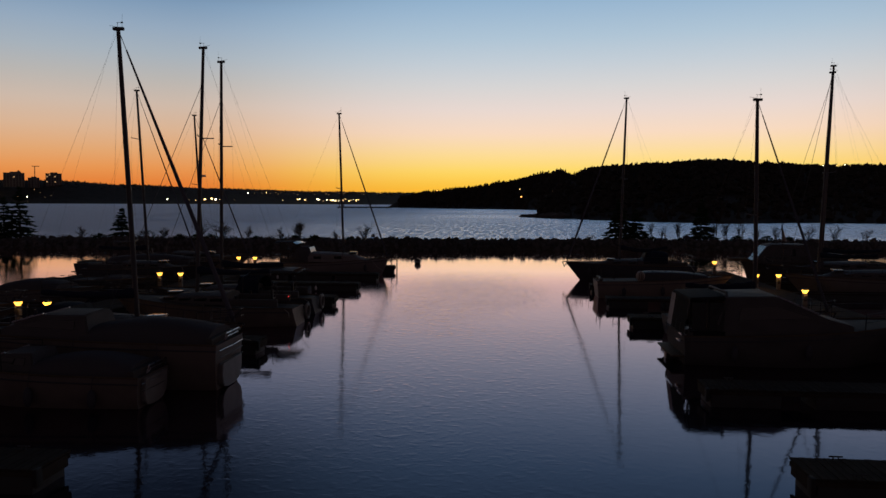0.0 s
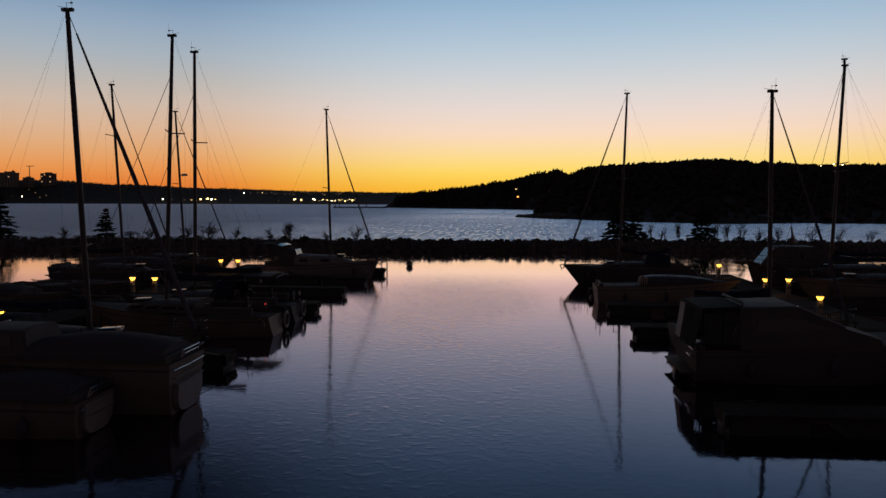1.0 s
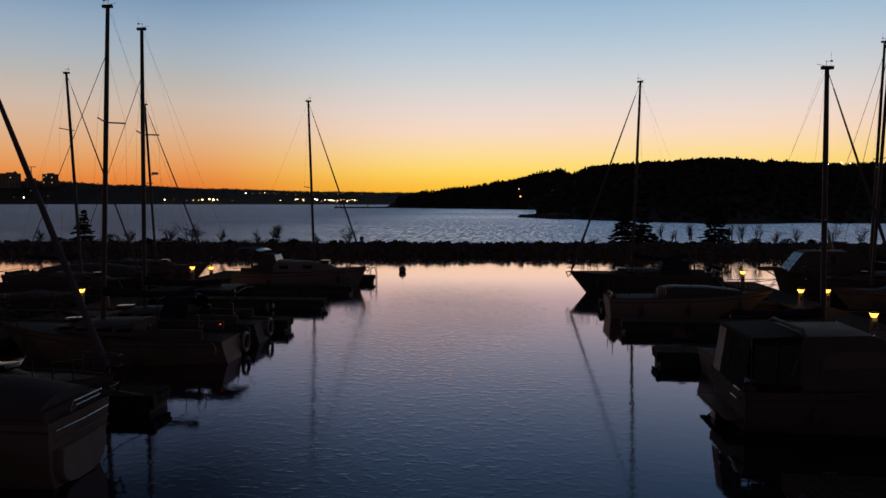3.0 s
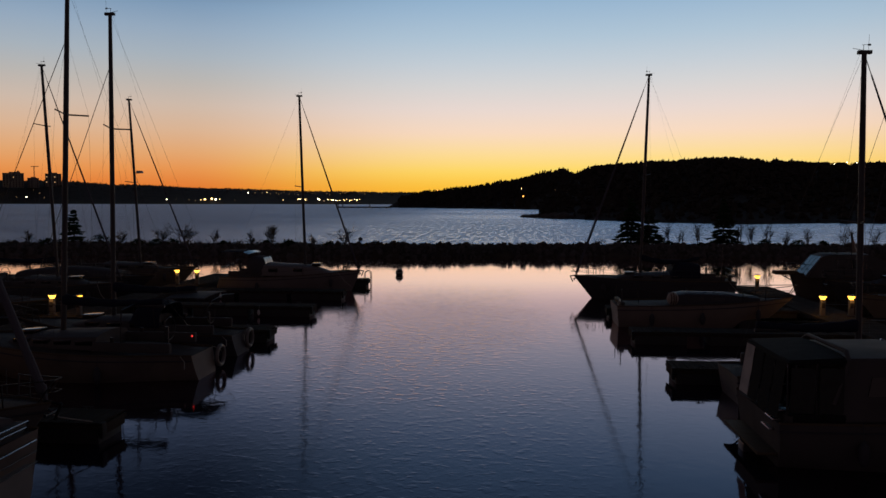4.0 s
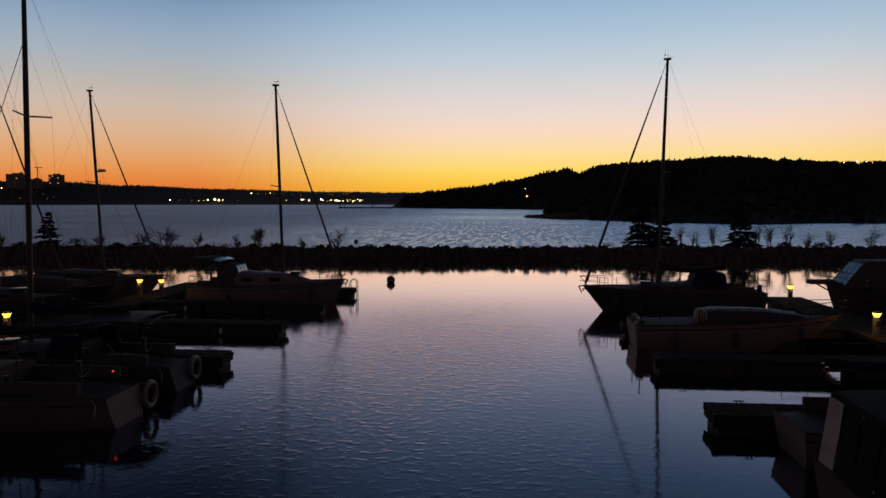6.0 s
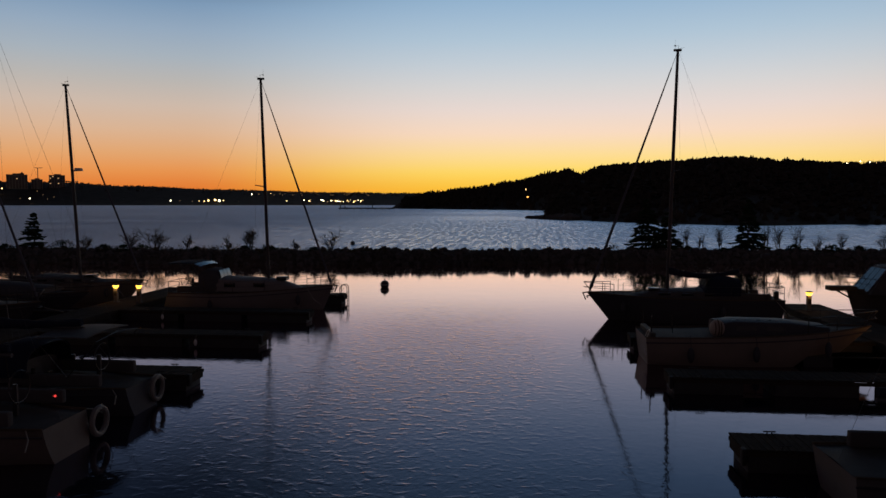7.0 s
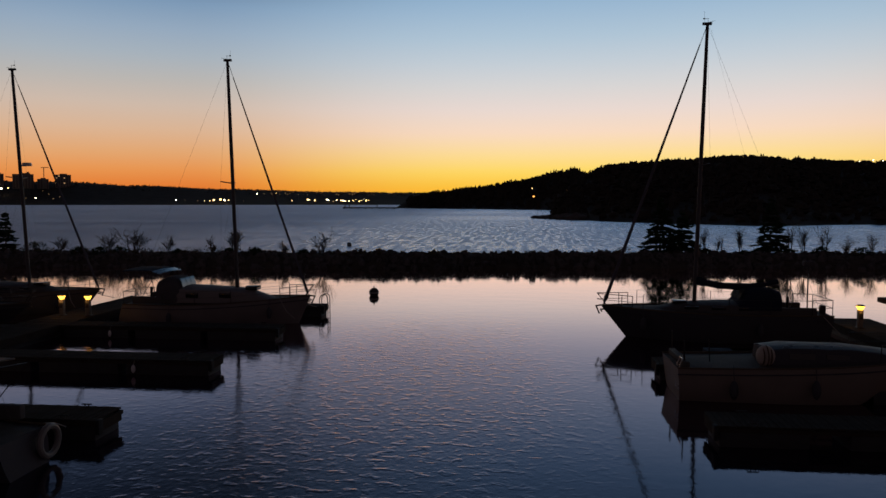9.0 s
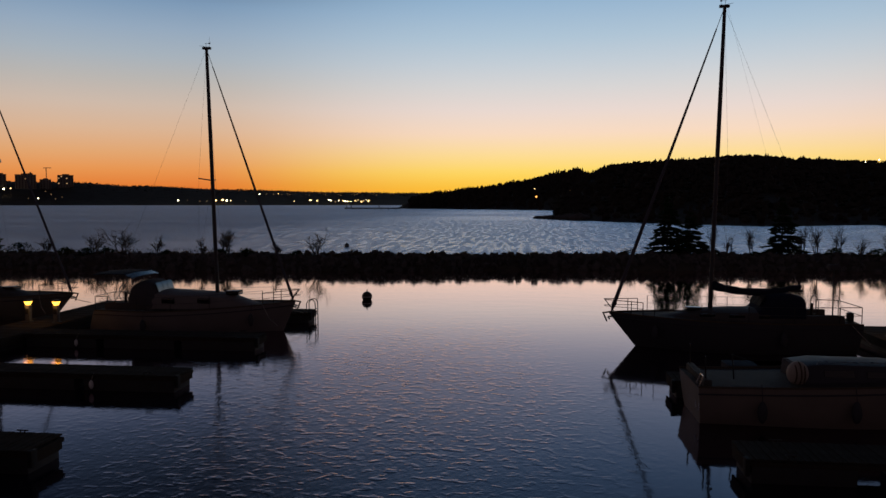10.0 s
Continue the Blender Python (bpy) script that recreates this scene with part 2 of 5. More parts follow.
    body.inputs["Color"].default_value = (0.012, 0.014, 0.020, 1)
    fres = nt.nodes.new("ShaderNodeFresnel")
    fres.inputs["IOR"].default_value = 1.35
    nt.links.new(b.outputs[0], fres.inputs["Normal"])
    mix = nt.nodes.new("ShaderNodeMixShader")
    # painted reflection gain: above Fresnel in the basin, most under the breakwater
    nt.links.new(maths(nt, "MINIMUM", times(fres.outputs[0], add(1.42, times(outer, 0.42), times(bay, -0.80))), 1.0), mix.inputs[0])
    nt.links.new(body.outputs[0], mix.inputs[1])
    nt.links.new(gloss.outputs[0], mix.inputs[2])
    o = nt.nodes.new("ShaderNodeOutputMaterial")
    nt.links.new(mix.outputs[0], o.inputs[0])
    return m


WATER = water_material()


# ---------------------------------------------------------------- mesh helpers
def finish(name, bm, mat, parent=None, smooth=True):
    me = bpy.data.meshes.new(name)
    bmesh.ops.recalc_face_normals(bm, faces=bm.faces)
    bm.to_mesh(me)
    bm.free()
    me.materials.append(mat)
    if smooth:
        me.polygons.foreach_set("use_smooth", [True] * len(me.polygons))
        me.set_sharp_from_angle(angle=radians(38))
    ob = new(name, me)
    if parent is not None:
        ob.parent = parent
    return ob


def part(name, bm, mat, parent, label="", smooth=True):
    ob = finish(name, bm, mat, parent, smooth)
    return tagged(ob, label) if label else ob


def thing(name, m, label, category, group="", kind=""):
    ob = new(name)
    ob.empty_display_size = 0.3
    ob.matrix_basis = m
    return tagged(ob, label, category, group, kind)


def box(bm, x0, x1, y0, y1, z0, z1, bevel=0.0):
    geom = bmesh.ops.create_cube(bm, size=1.0, matrix=Matrix.LocRotScale(((x0 + x1) / 2, (y0 + y1) / 2, (z0 + z1) / 2), None, (x1 - x0, y1 - y0, z1 - z0)))
    if bevel:
        edges = list({e for v in geom["verts"] for e in v.link_edges})
        bmesh.ops.bevel(bm, geom=edges, offset=bevel, segments=2, affect="EDGES", profile=0.6)
    return bm


def boxed(x0, x1, y0, y1, z0, z1, bevel=0.02):
    return box(bmesh.new(), x0, x1, y0, y1, z0, z1, bevel)


def rod(bm, a, b, r0, r1=None, seg=8):
    a, b = Vector(a), Vector(b)
    r1 = r0 if r1 is None else r1
    d = b - a
    m = Matrix.Translation((a + b) / 2) @ d.to_track_quat("Z", "Y").to_matrix().to_4x4()
    bmesh.ops.create_cone(bm, cap_ends=True, segments=seg, radius1=r0, radius2=r1, depth=d.length, matrix=m)
    return bm


def rods(pairs, r, seg=6):
    bm = bmesh.new()
    for a, b in pairs:
        rod(bm, a, b, r, r, seg)
    return bm


def tube(points, r, seg=6):
    """A bent tube swept along points, one closed skin."""
    pts = [Vector(p) for p in points]
    secs = []
    for i, p in enumerate(pts):
        a, c = pts[max(0, i - 1)], pts[min(len(pts) - 1, i + 1)]
        q = (c - a).to_track_quat("Z", "Y")
        secs.append([p + q @ Vector((r * math.cos(2 * math.pi * k / seg), r * math.sin(2 * math.pi * k / seg), 0)) for k in range(seg)])
    bm = bmesh.new()
    rows = [[bm.verts.new(v) for v in s] for s in secs]
    for u, w in zip(rows, rows[1:]):
        best = min(range(seg), key=lambda o: sum((u[k].co - w[(k + o) % seg].co).length for k in range(seg)))
        for k in range(seg):
            bm.faces.new((u[k], u[(k + 1) % seg], w[(k + 1 + best) % seg], w[(k + best) % seg]))
    bm.faces.new(rows[0])
    bm.faces.new(rows[-1])
    return bm


def ball(r, at=(0, 0, 0), scale=(1, 1, 1), sub=3):
    bm = bmesh.new()
    bmesh.ops.create_icosphere(bm, subdivisions=sub, radius=r, matrix=Matrix.LocRotScale(at, None, scale))
    return bm


def ring(r, thick, at, axis="X", seg=24, side=8):
    bm = bmesh.new()
    rows = []
    for i in range(seg):
        a = 2 * math.pi * i / seg
        row = []
        for j in range(side):
            b = 2 * math.pi * j / side
            u, w = (r + thick * math.cos(b)) * math.cos(a), (r + thick * math.cos(b)) * math.sin(a)
            n = thick * math.sin(b)
            v = (n, u, w) if axis == "X" else (u, n, w) if axis == "Y" else (u, w, n)
            row.append(bm.verts.new(Vector(at) + Vector(v)))
        rows.append(row)
    for i in range(seg):
        for j in range(side):
            bm.faces.new((rows[i][j], rows[(i + 1) % seg][j], rows[(i + 1) % seg][(j + 1) % side], rows[i][(j + 1) % side]))
    return bm


def loft(sections, closed=False, caps=True):
    """Skin over sections of equal point count."""
    bm = bmesh.new()
    rows = [[bm.verts.new(p) for p in s] for s in sections]
    n = len(rows[0])
    for a, b in zip(rows, rows[1:]):
        for j in range(n if closed else n - 1):
            k = (j + 1) % n
            bm.faces.new((a[j], a[k], b[k], b[j]))
    if caps:
        for row in (rows[0], rows[-1]):
            try:
                bm.faces.new(row)
            except ValueError:
                pass
    bmesh.ops.remove_doubles(bm, verts=bm.verts, dist=0.004)
    return bm


def smooth01(t):
    t = min(1.0, max(0.0, t))
    return t * t * (3 - 2 * t)


def curve_at(stops, x):
    if x <= stops[0][0]:
        return stops[0][1]
    for (a, va), (b, vb) in zip(stops, stops[1:]):
        if x <= b:
            return va + (vb - va) * smooth01((x - a) / (b - a))
    return stops[-1][1]


# ---------------------------------------------------------------- water, breakwater, far land
def sea():
    bm = bmesh.new()
    xs = [-4500, -1500, -400, -100, 0, 100, 400, 1500, 4500]
    ys = [-400, -60, 0, 40, 80, 160, 400, 1200, 4600]
    grid = [[bm.verts.new((x, y, 0)) for x in xs] for y in ys]
    for a, b in zip(grid, grid[1:]):
        for i in range(len(xs) - 1):
            bm.faces.new((a[i], a[i + 1], b[i + 1], b[i]))
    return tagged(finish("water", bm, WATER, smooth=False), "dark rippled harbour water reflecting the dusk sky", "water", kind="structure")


sea()

BW_SLOPE = 0.085                                            # the breakwater runs slightly askew to the docks


def bw_y(x):
    return BW_SLOPE * x + 0.5 * math.sin(x * 0.11) + 0.25 * math.sin(x * 0.31 + 1)


def bw_top(x):
    return 1.10 + 0.10 * noise.noise((x * 0.13, 3.1, 0)) + 0.12 * noise.noise((x * 0.6, 9.1, 0))


def breakwater():
    root = thing("breakwater", pose(0, 0, 0), "long dark rubble breakwater of piled rocks with scrub on top", "breakwater", kind="structure")
    secs = []
    for i in range(181):
        x = -150 + i * 1.7
        y0, h = bw_y(x), bw_top(x) - 0.12
        prof = [(83.0, -0.8), (83.8, 0.0), (84.7, h * 0.62), (85.6, h * 0.95), (87.3, h), (89.3, h * 0.97), (91.0, h * 0.6), (92.6, 0.0), (93.6, -0.8)]
        secs.append([(x, y + y0 + 0.25 * noise.noise((x * 0.7, y, 0)), z + 0.10 * noise.noise((x * 0.9, y * 1.3, 4))) for y, z in prof])
    part("rubble_core", loft(secs, caps=False), SOIL, root)
    # loose armour stones: three shared shapes
    shapes = []
    rnd = random.Random(5)
    for k in range(5):
        bm = bmesh.new()
        bmesh.ops.create_icosphere(bm, subdivisions=1, radius=0.5)
        for v in bm.verts:
            v.co *= 0.72 + 0.5 * rnd.random()
        me = bpy.data.meshes.new("stone")
        bm.to_mesh(me)
        bm.free()
        me.materials.append(ROCK)
        shapes.append(me)
    spots = []
    for i in range(2600):
        x = -60 + 110 * rnd.random() if i < 1500 else -140 + 270 * rnd.random()
        u = rnd.random()
        d = 83.5 + 4.2 * u
        h = bw_top(x)
        z = h * curve_at([(83.5, 0.0), (84.7, 0.62), (85.6, 0.96), (87.7, 1.0)], d)
        spots.append((x, d + bw_y(x), z - 0.04 - 0.16 * min(1.0, max(0.0, d - 84.6)), 0.4 + 0.55 * rnd.random() ** 2))
    spots.sort(key=lambda s: abs(s[0] + 5))
    for i, (x, y, z, s) in enumerate(spots[:290]):
        ob = new("stone", shapes[i % 5])
        ob.parent = root
        ob.matrix_basis = Matrix.LocRotScale((x, y, z), Euler((rnd.random() * 6, rnd.random() * 6, rnd.random() * 6)), (s * 1.2, s, s * 0.8))
    verts, faces = [], []
    for i, (x, y, z, s) in enumerate(spots[290:]):
        me = shapes[i % 5]
        m = Matrix.LocRotScale((x, y, z), Euler((rnd.random() * 6, rnd.random() * 6, rnd.random() * 6)), (s * 1.2, s, s * 0.8))
        o = len(verts)
        verts += [tuple(m @ v.co) for v in me.vertices]
        faces += [tuple(o + k for k in p.vertices) for p in me.polygons]
    me = bpy.data.meshes.new("rubble")
    me.from_pydata(verts, [], faces)
    me.materials.append(ROCK)
    ob = new("rubble", me)
    ob.parent = root
    tagged(ob, kind="stuff")


breakwater()


def land(name, label, b0, b1, shore, ridge, height, back, mat, rough_amp, steps=90):
    """Land seen from the harbour: shore and ridge distances and ridge heights by bearing in degrees."""
    secs = []
    for i in range(steps + 1):
        b = b0 + (b1 - b0) * i / steps
        s, r, h = curve_at(shore, b), curve_at(ridge, b), curve_at(height, b)
        row = []
        for k in range(15):
            f = k / 10
            d = s + (r - s) * f if f <= 1 else r + back * (f - 1) * 2
            z = -1.2 if k == 0 else h * smooth01(f) ** 0.9 if f <= 1 else h * (1 - 0.6 * smooth01((f - 1) * 2))
            x, y = d * math.sin(radians(b)), 13 + d * math.cos(radians(b))
            if 0 < k:
                z += rough_amp * h * noise.noise((x * 0.012, y * 0.012, 2)) * min(1, f * 2) + 0.35 - 2.2 * (1 - min(1, h / 4))
            row.append((x, y, max(z, -1.2)))
        secs.append(row)
    ob = finish(name, loft(secs, caps=False), mat)
    return tagged(ob, label, "hill", kind="structure")


# bearing (degrees from +y towards +x) : metres
HILL_SHORE = [(-2.5, 560), (1.3, 285), (2.2, 235), (5, 222), (8, 206), (12, 192), (17, 184), (24, 205), (40, 230)]
HILL_RIDGE = [(-2.5, 620), (2, 430), (5, 400), (10, 380), (16, 380), (24, 420), (40, 450)]
HILL_TOP = [(1.6, 0.0), (2.4, 1.0), (3.6, 8), (5.0, 17.8), (6.5, 21.4), (8, 22.3), (11.5, 22.9), (15.5, 24.2), (19, 23.3), (23, 22.3), (30, 22.5), (40, 19)]
FAR_SHORE = [(-48, 1500), (-20, 1300), (-9, 1290), (0, 1250), (10, 1200)]
FAR_RIDGE = [(-48, 1900), (-20, 1750), (-9, 1700), (0, 1600), (10, 1600)]
FAR_TOP = [(-48, 55), (-33, 48), (-28, 40), (-22, 33), (-14, 27), (-8, 25), (0, 23), (10, 24)]
MID_SHORE = [(-9.5, 640), (-7, 610), (-4, 560), (0, 520), (6, 430), (9, 400)]
MID_RIDGE = [(-9.5, 660), (-7, 690), (0, 700), (6, 640), (9, 600)]
MID_TOP = [(-9.5, 1.0), (-8.2, 6), (-6, 11.2), (-3.5, 14.6), (0, 21.2), (3, 28.2), (4.3, 29.5), (5.3, 25), (9, 22)]
land("hill_near", "dark wooded hill rising from the far side of the bay", 1.6, 40, HILL_SHORE, HILL_RIDGE, HILL_TOP, 150, FOREST, 0.05)
land("hill_middle", "dark wooded point sloping down to the bay", -9.5, 9, MID_SHORE, MID_RIDGE, MID_TOP, 200, FOREST, 0.03)
land("hill_far", "low dark far shore with scattered town lights", -48, 10, FAR_SHORE, FAR_RIDGE, FAR_TOP, 400, FOREST, 0.03)


def forest(name, label, b0, b1, shore, ridge, height, count, tall, seed, fmin=0.05, fmax=1.08, small=0.6, broad=0.0):
    rnd = random.Random(seed)
    verts, faces = [], []
    for _ in range(count):
        b = b0 + (b1 - b0) * rnd.random()
        f = fmin + (fmax - fmin) * rnd.random() ** 0.6
        s, r, h = curve_at(shore, b), curve_at(ridge, b), curve_at(height, b)
        d = s + (r - s) * f
        z = h * smooth01(f) ** 0.9 if f <= 1 else h * 0.97
        x, y = d * math.sin(radians(b)), 13 + d * math.cos(radians(b))
        t = tall * (small + (1.25 - small) * rnd.random() ** 1.6)
        w = t * (0.20 + 0.20 * rnd.random())
        lean = (rnd.random() - 0.5) * 0.1 * t
        z -= 0.6
        if rnd.random() < broad:                            # leafless broadleaf: a ragged rounded crown
            o = len(verts)
            for e, q in ((0.25, 0.75), (0.55, 1.0), (0.85, 0.7)):
                a0 = rnd.random() * 6
                for k in range(6):
                    a = a0 + k * 1.0472
                    g = w * 1.25 * q * (0.65 + 0.6 * rnd.random())
                    verts.append((x + g * math.cos(a), y + g * math.sin(a), z + t * 0.8 * (e + 0.16 * (rnd.random() - 0.5))))
            verts.append((x, y, z + t * 0.84))
            for r in (0, 6):
                faces += [(o + r + k, o + r + (k + 1) % 6, o + r + 6 + (k + 1) % 6, o + r + 6 + k) for k in range(6)]
            faces += [(o + 12 + k, o + 12 + (k + 1) % 6, o + 18) for k in range(6)]
            continue
        for z0, z1, rr in ((0.10, 0.55, 1.0), (0.38, 0.80, 0.72), (0.66, 1.0, 0.42)):
            o = len(verts)
            a0 = rnd.random() * 6
            for k in range(5):
                a = a0 + k * 1.2566
                q = w * rr * (0.7 + 0.6 * rnd.random())
                verts.append((x + q * math.cos(a) + lean * z0, y + q * math.sin(a), z + t * (z0 + 0.05 * rnd.random())))
            verts.append((x + lean * z1, y, z + t * z1))
            faces += [(o + k, o + (k + 1) % 5, o + 5) for k in range(5)]
    me = bpy.data.meshes.new(name)
    me.from_pydata(verts, [], faces)
    me.materials.append(FAR_TREES)
    return tagged(new(name, me), label, "forest", kind="stuff")


forest("conifer_wood", "dense dark mixed wood covering the near hill", 2.6, 39, HILL_SHORE, HILL_RIDGE, HILL_TOP, 9500, 3.4, 11, 0.04, small=0.4, broad=0.72)
forest("point_wood", "conifer wood with spiky tops on the sloping point", -8.4, 8.5, MID_SHORE, MID_RIDGE, MID_TOP, 3200, 5.5, 12, 0.05, small=0.45, broad=0.3)
forest("far_wood", "low tree line along the far shore", -47, 9, FAR_SHORE, FAR_RIDGE, FAR_TOP, 3000, 3.6, 13, 0.5, broad=0.7)


def polar(b, elevation, d):
    """A place by bearing and elevation in degrees from the middle of the walk."""
    return Vector((0.8 + d * math.sin(radians(b)), 13 + d * math.cos(radians(b)), 5.5 + d * math.tan(radians(elevation))))


# ---------------------------------------------------------------- docks
DOCK_Z = 0.5
plank_meshes = {}


def plank(w, l, along_y):
    key = (round(w, 2), round(l, 2), along_y)
    if key not in plank_meshes:
        bm = boxed(-w / 2, w / 2, -l / 2, l / 2, -0.02, 0.02, 0.006)
        me = bpy.data.meshes.new("plank")
        bm.to_mesh(me)
        bm.free()
        me.materials.append(WOOD)
        plank_meshes[key] = me
    return plank_meshes[key]


def finger(x0, x1, y0, width=1.15, label="narrow weathered timber finger dock on dark floats", planks=True):
    """A floating finger from x0 (the main dock) to x1 (its free end)."""
    root = thing("finger_dock", pose(0, 0, 0), label, "dock", "finger docks")
    a, b = min(x0, x1), max(x0, x1)
    y1 = y0 + width
    for y in (y0 + 0.03, y1 - 0.09):
        part("side_beam", boxed(a, b, y, y + 0.06, 0.34, DOCK_Z - 0.06, 0.01), TIMBER, root)
    e = x1 - 0.035 if x1 > x0 else x1 + 0.035
    part("end_beam", boxed(e - 0.03, e + 0.03, y0 + 0.1, y1 - 0.1, 0.2, DOCK_Z - 0.06, 0.01), TIMBER, root)
    n, gap = 3, 0.43 if a > 0 else 0.14
    cuts = [a + 0.1 - gap] + [a + (b - a) * k / n for k in range(1, n)] + [b - 0.1 + gap]
    if a > 0:
        cuts = [a + 0.1 - gap, 8.07, 11.27, b - 0.1 + gap]
    for f0, f1 in zip(cuts, cuts[1:]):
        part("float", boxed(f0 + gap, f1 - gap, y0 + 0.06, y1 - 0.06, -0.25, 0.37, 0.05), FLOAT, root)
    if planks:
        step = 0.155
        me = plank(0.14, width, True)
        for i in range(int((b - a) / step)):
            ob = new("plank", me)
            ob.parent = root
            ob.matrix_basis = pose(a + step * (i + 0.5), (y0 + y1) / 2, DOCK_Z - 0.02 + 0.004 * math.sin(i * 2.3))
    # corner bumper and cleats
    part("bumper", boxed(x1 - 0.04, x1 + 0.05, y0 - 0.03, y0 + 0.16, 0.16, DOCK_Z + 0.01, 0.02), RUBBER, root)
    for fx in (0.15, 0.9):
        cx = x0 + (x1 - x0) * fx
        for cy in (y0 + 0.10, y1 - 0.10):
            bm = bmesh.new()
            rod(bm, (cx - 0.05, cy, DOCK_Z), (cx - 0.05, cy, DOCK_Z + 0.06), 0.015)
            rod(bm, (cx + 0.05, cy, DOCK_Z), (cx + 0.05, cy, DOCK_Z + 0.06), 0.015)
            rod(bm, (cx - 0.13, cy, DOCK_Z + 0.07), (cx + 0.13, cy, DOCK_Z + 0.07), 0.016)
            part("cleat", bm, ALU, root)
    return root


def main_dock(x0, x1, y0, y1, label):
    root = thing("main_dock", pose(0, 0, 0), label, "dock", "main docks")
    for x in (x0, x1 - 0.08):
        part("side_beam", boxed(x, x + 0.08, y0, y1, 0.2, DOCK_Z - 0.05, 0.01), TIMBER, root)
    n = int((y1 - y0) / 6)
    for i in range(n):
        c = y0 + (y1 - y0) * (i + 0.5) / n
        part("float", boxed(x0 + 0.12, x1 - 0.12, c - 2.4, c + 2.4, -0.3, 0.3, 0.05), FLOAT, root)
    step = 0.165
    me = plank(0.15, x1 - x0, False)
    for i in range(int((y1 - y0) / step)):
        ob = new("plank", me)
        ob.parent = root
        ob.matrix_basis = pose((x0 + x1) / 2, y0 + step * (i + 0.5), DOCK_Z - 0.02 + 0.004 * math.sin(i * 1.7), 0, 0, 90)
    return root


LEFT_X, RIGHT_X = -17.6, 14.2                               # inner edges of the two main docks
# near edge and free end of each finger
LEFT_FINGERS = ((13.6, -8.3), (26.2, -8.42), (38.35, -8.55), (44.75, -8.6), (50.7, -8.42), (57.0, -8.25))
RIGHT_FINGERS = ((14.5, 5.85), (20.9, 5.7), (33.1, 5.72), (39.4, 5.56), (45.7, 5.42))

main_dock(LEFT_X - 2.0, LEFT_X, 8.0, 60.0, "long weathered plank walkway between two rows of berths")
main_dock(RIGHT_X, RIGHT_X + 2.0, 8.0, 56.0, "long weathered plank walkway with lit power pedestals")
for y, end in LEFT_FINGERS:
    finger(LEFT_X, end, y)
for y, end in RIGHT_FINGERS:
    finger(RIGHT_X, end, y)


def pedestal(x, y, lens=LAMP, power=1.0, lamp=True):
    root = thing("power_pedestal", pose(x, y, DOCK_Z), "short dock power pedestal with a glowing amber lamp on top", "dock light", "dock pedestals")
    part("base_plate", boxed(-0.14, 0.14, -0.14, 0.14, 0, 0.03, 0.008), ALU, root)
    part("post", boxed(-0.10, 0.10, -0.09, 0.09, 0.03, 0.72, 0.03), PEDESTAL, root)
    part("socket_cover", boxed(-0.07, 0.07, -0.115, -0.08, 0.35, 0.58, 0.015), PLASTIC_B, root)
    bm = bmesh.new()
    bmesh.ops.create_cone(bm, cap_ends=True, segments=14, radius1=0.085, radius2=0.165, depth=0.15, matrix=Matrix.Translation((0, 0, 0.80)))
    part("lens", bm, lens, root, "glowing amber lens")
    bm = bmesh.new()
    bmesh.ops.create_cone(bm, cap_ends=True, segments=14, radius1=0.18, radius2=0.10, depth=0.05, matrix=Matrix.Translation((0, 0, 0.905)))
    part("cap", bm, PLASTIC_B, root)
    if lamp:
        data = bpy.data.lights.new("pedestal_lamp", "POINT")
        data.energy, data.color, data.shadow_soft_size = power, (1.0, 0.45, 0.12), 0.10
        ob = new("lamp_light", data)
        ob.parent = root
        ob.location = (0.0, -0.26, 0.74) if power < 3 else (-0.45, -0.4, 0.74)
    return root


for x, y in ((-19.28, 29.0), (-18.05, 29.0), (-19.28, 41.23), (-18.05, 41.23), (-19.1, 53.2), (-17.9, 53.25)):
    pedestal(x, y, power=2.6 if x < -18.5 else 1.2)
for x, y in ((14.35, 36.8), (14.6, 44.3), (15.85, 44.4), (14.75, 53.4)):
    pedestal(x, y, power=6.5 if (x, y) == (14.6, 44.3) else 1.6)


# ---------------------------------------------------------------- boats; local x towards the bow, z = 0 at the waterline
def hull_section(s, L, B, fb, fs, draft, stern_w, rake, n=9, full=0.42, scoop=0.0):
    w = B / 2 * (stern_w + (1 - stern_w) * smooth01(s / full)) if s < full else B / 2 * max(0.0, 1 - ((s - full) / (1 - full)) ** 2.3)
    w = max(w, 0.015)
    sheer = fs + (fb - fs) * s ** 1.7
    d = draft * (1 - 0.85 * abs(s - 0.45) ** 1.6 * 2.0)
    pts = []
    for j in range(n):
        a = math.pi / 2 * j / (n - 1)
        y = w * max(0.0, math.cos(a)) ** (0.45 + 0.5 * s ** 3)
        z = sheer - (sheer + max(d, 0.08)) * math.sin(a) ** 1.15
        x = -L / 2 + L * s - rake * smooth01((s - 0.55) / 0.45) * (1 - (z + 0.1) / (sheer + 0.1)) + (scoop - 0.10) * (1 - s) ** 6 * (max(z, -0.1 if scoop else z) / sheer)
        pts.append((x, y, z))
    return pts


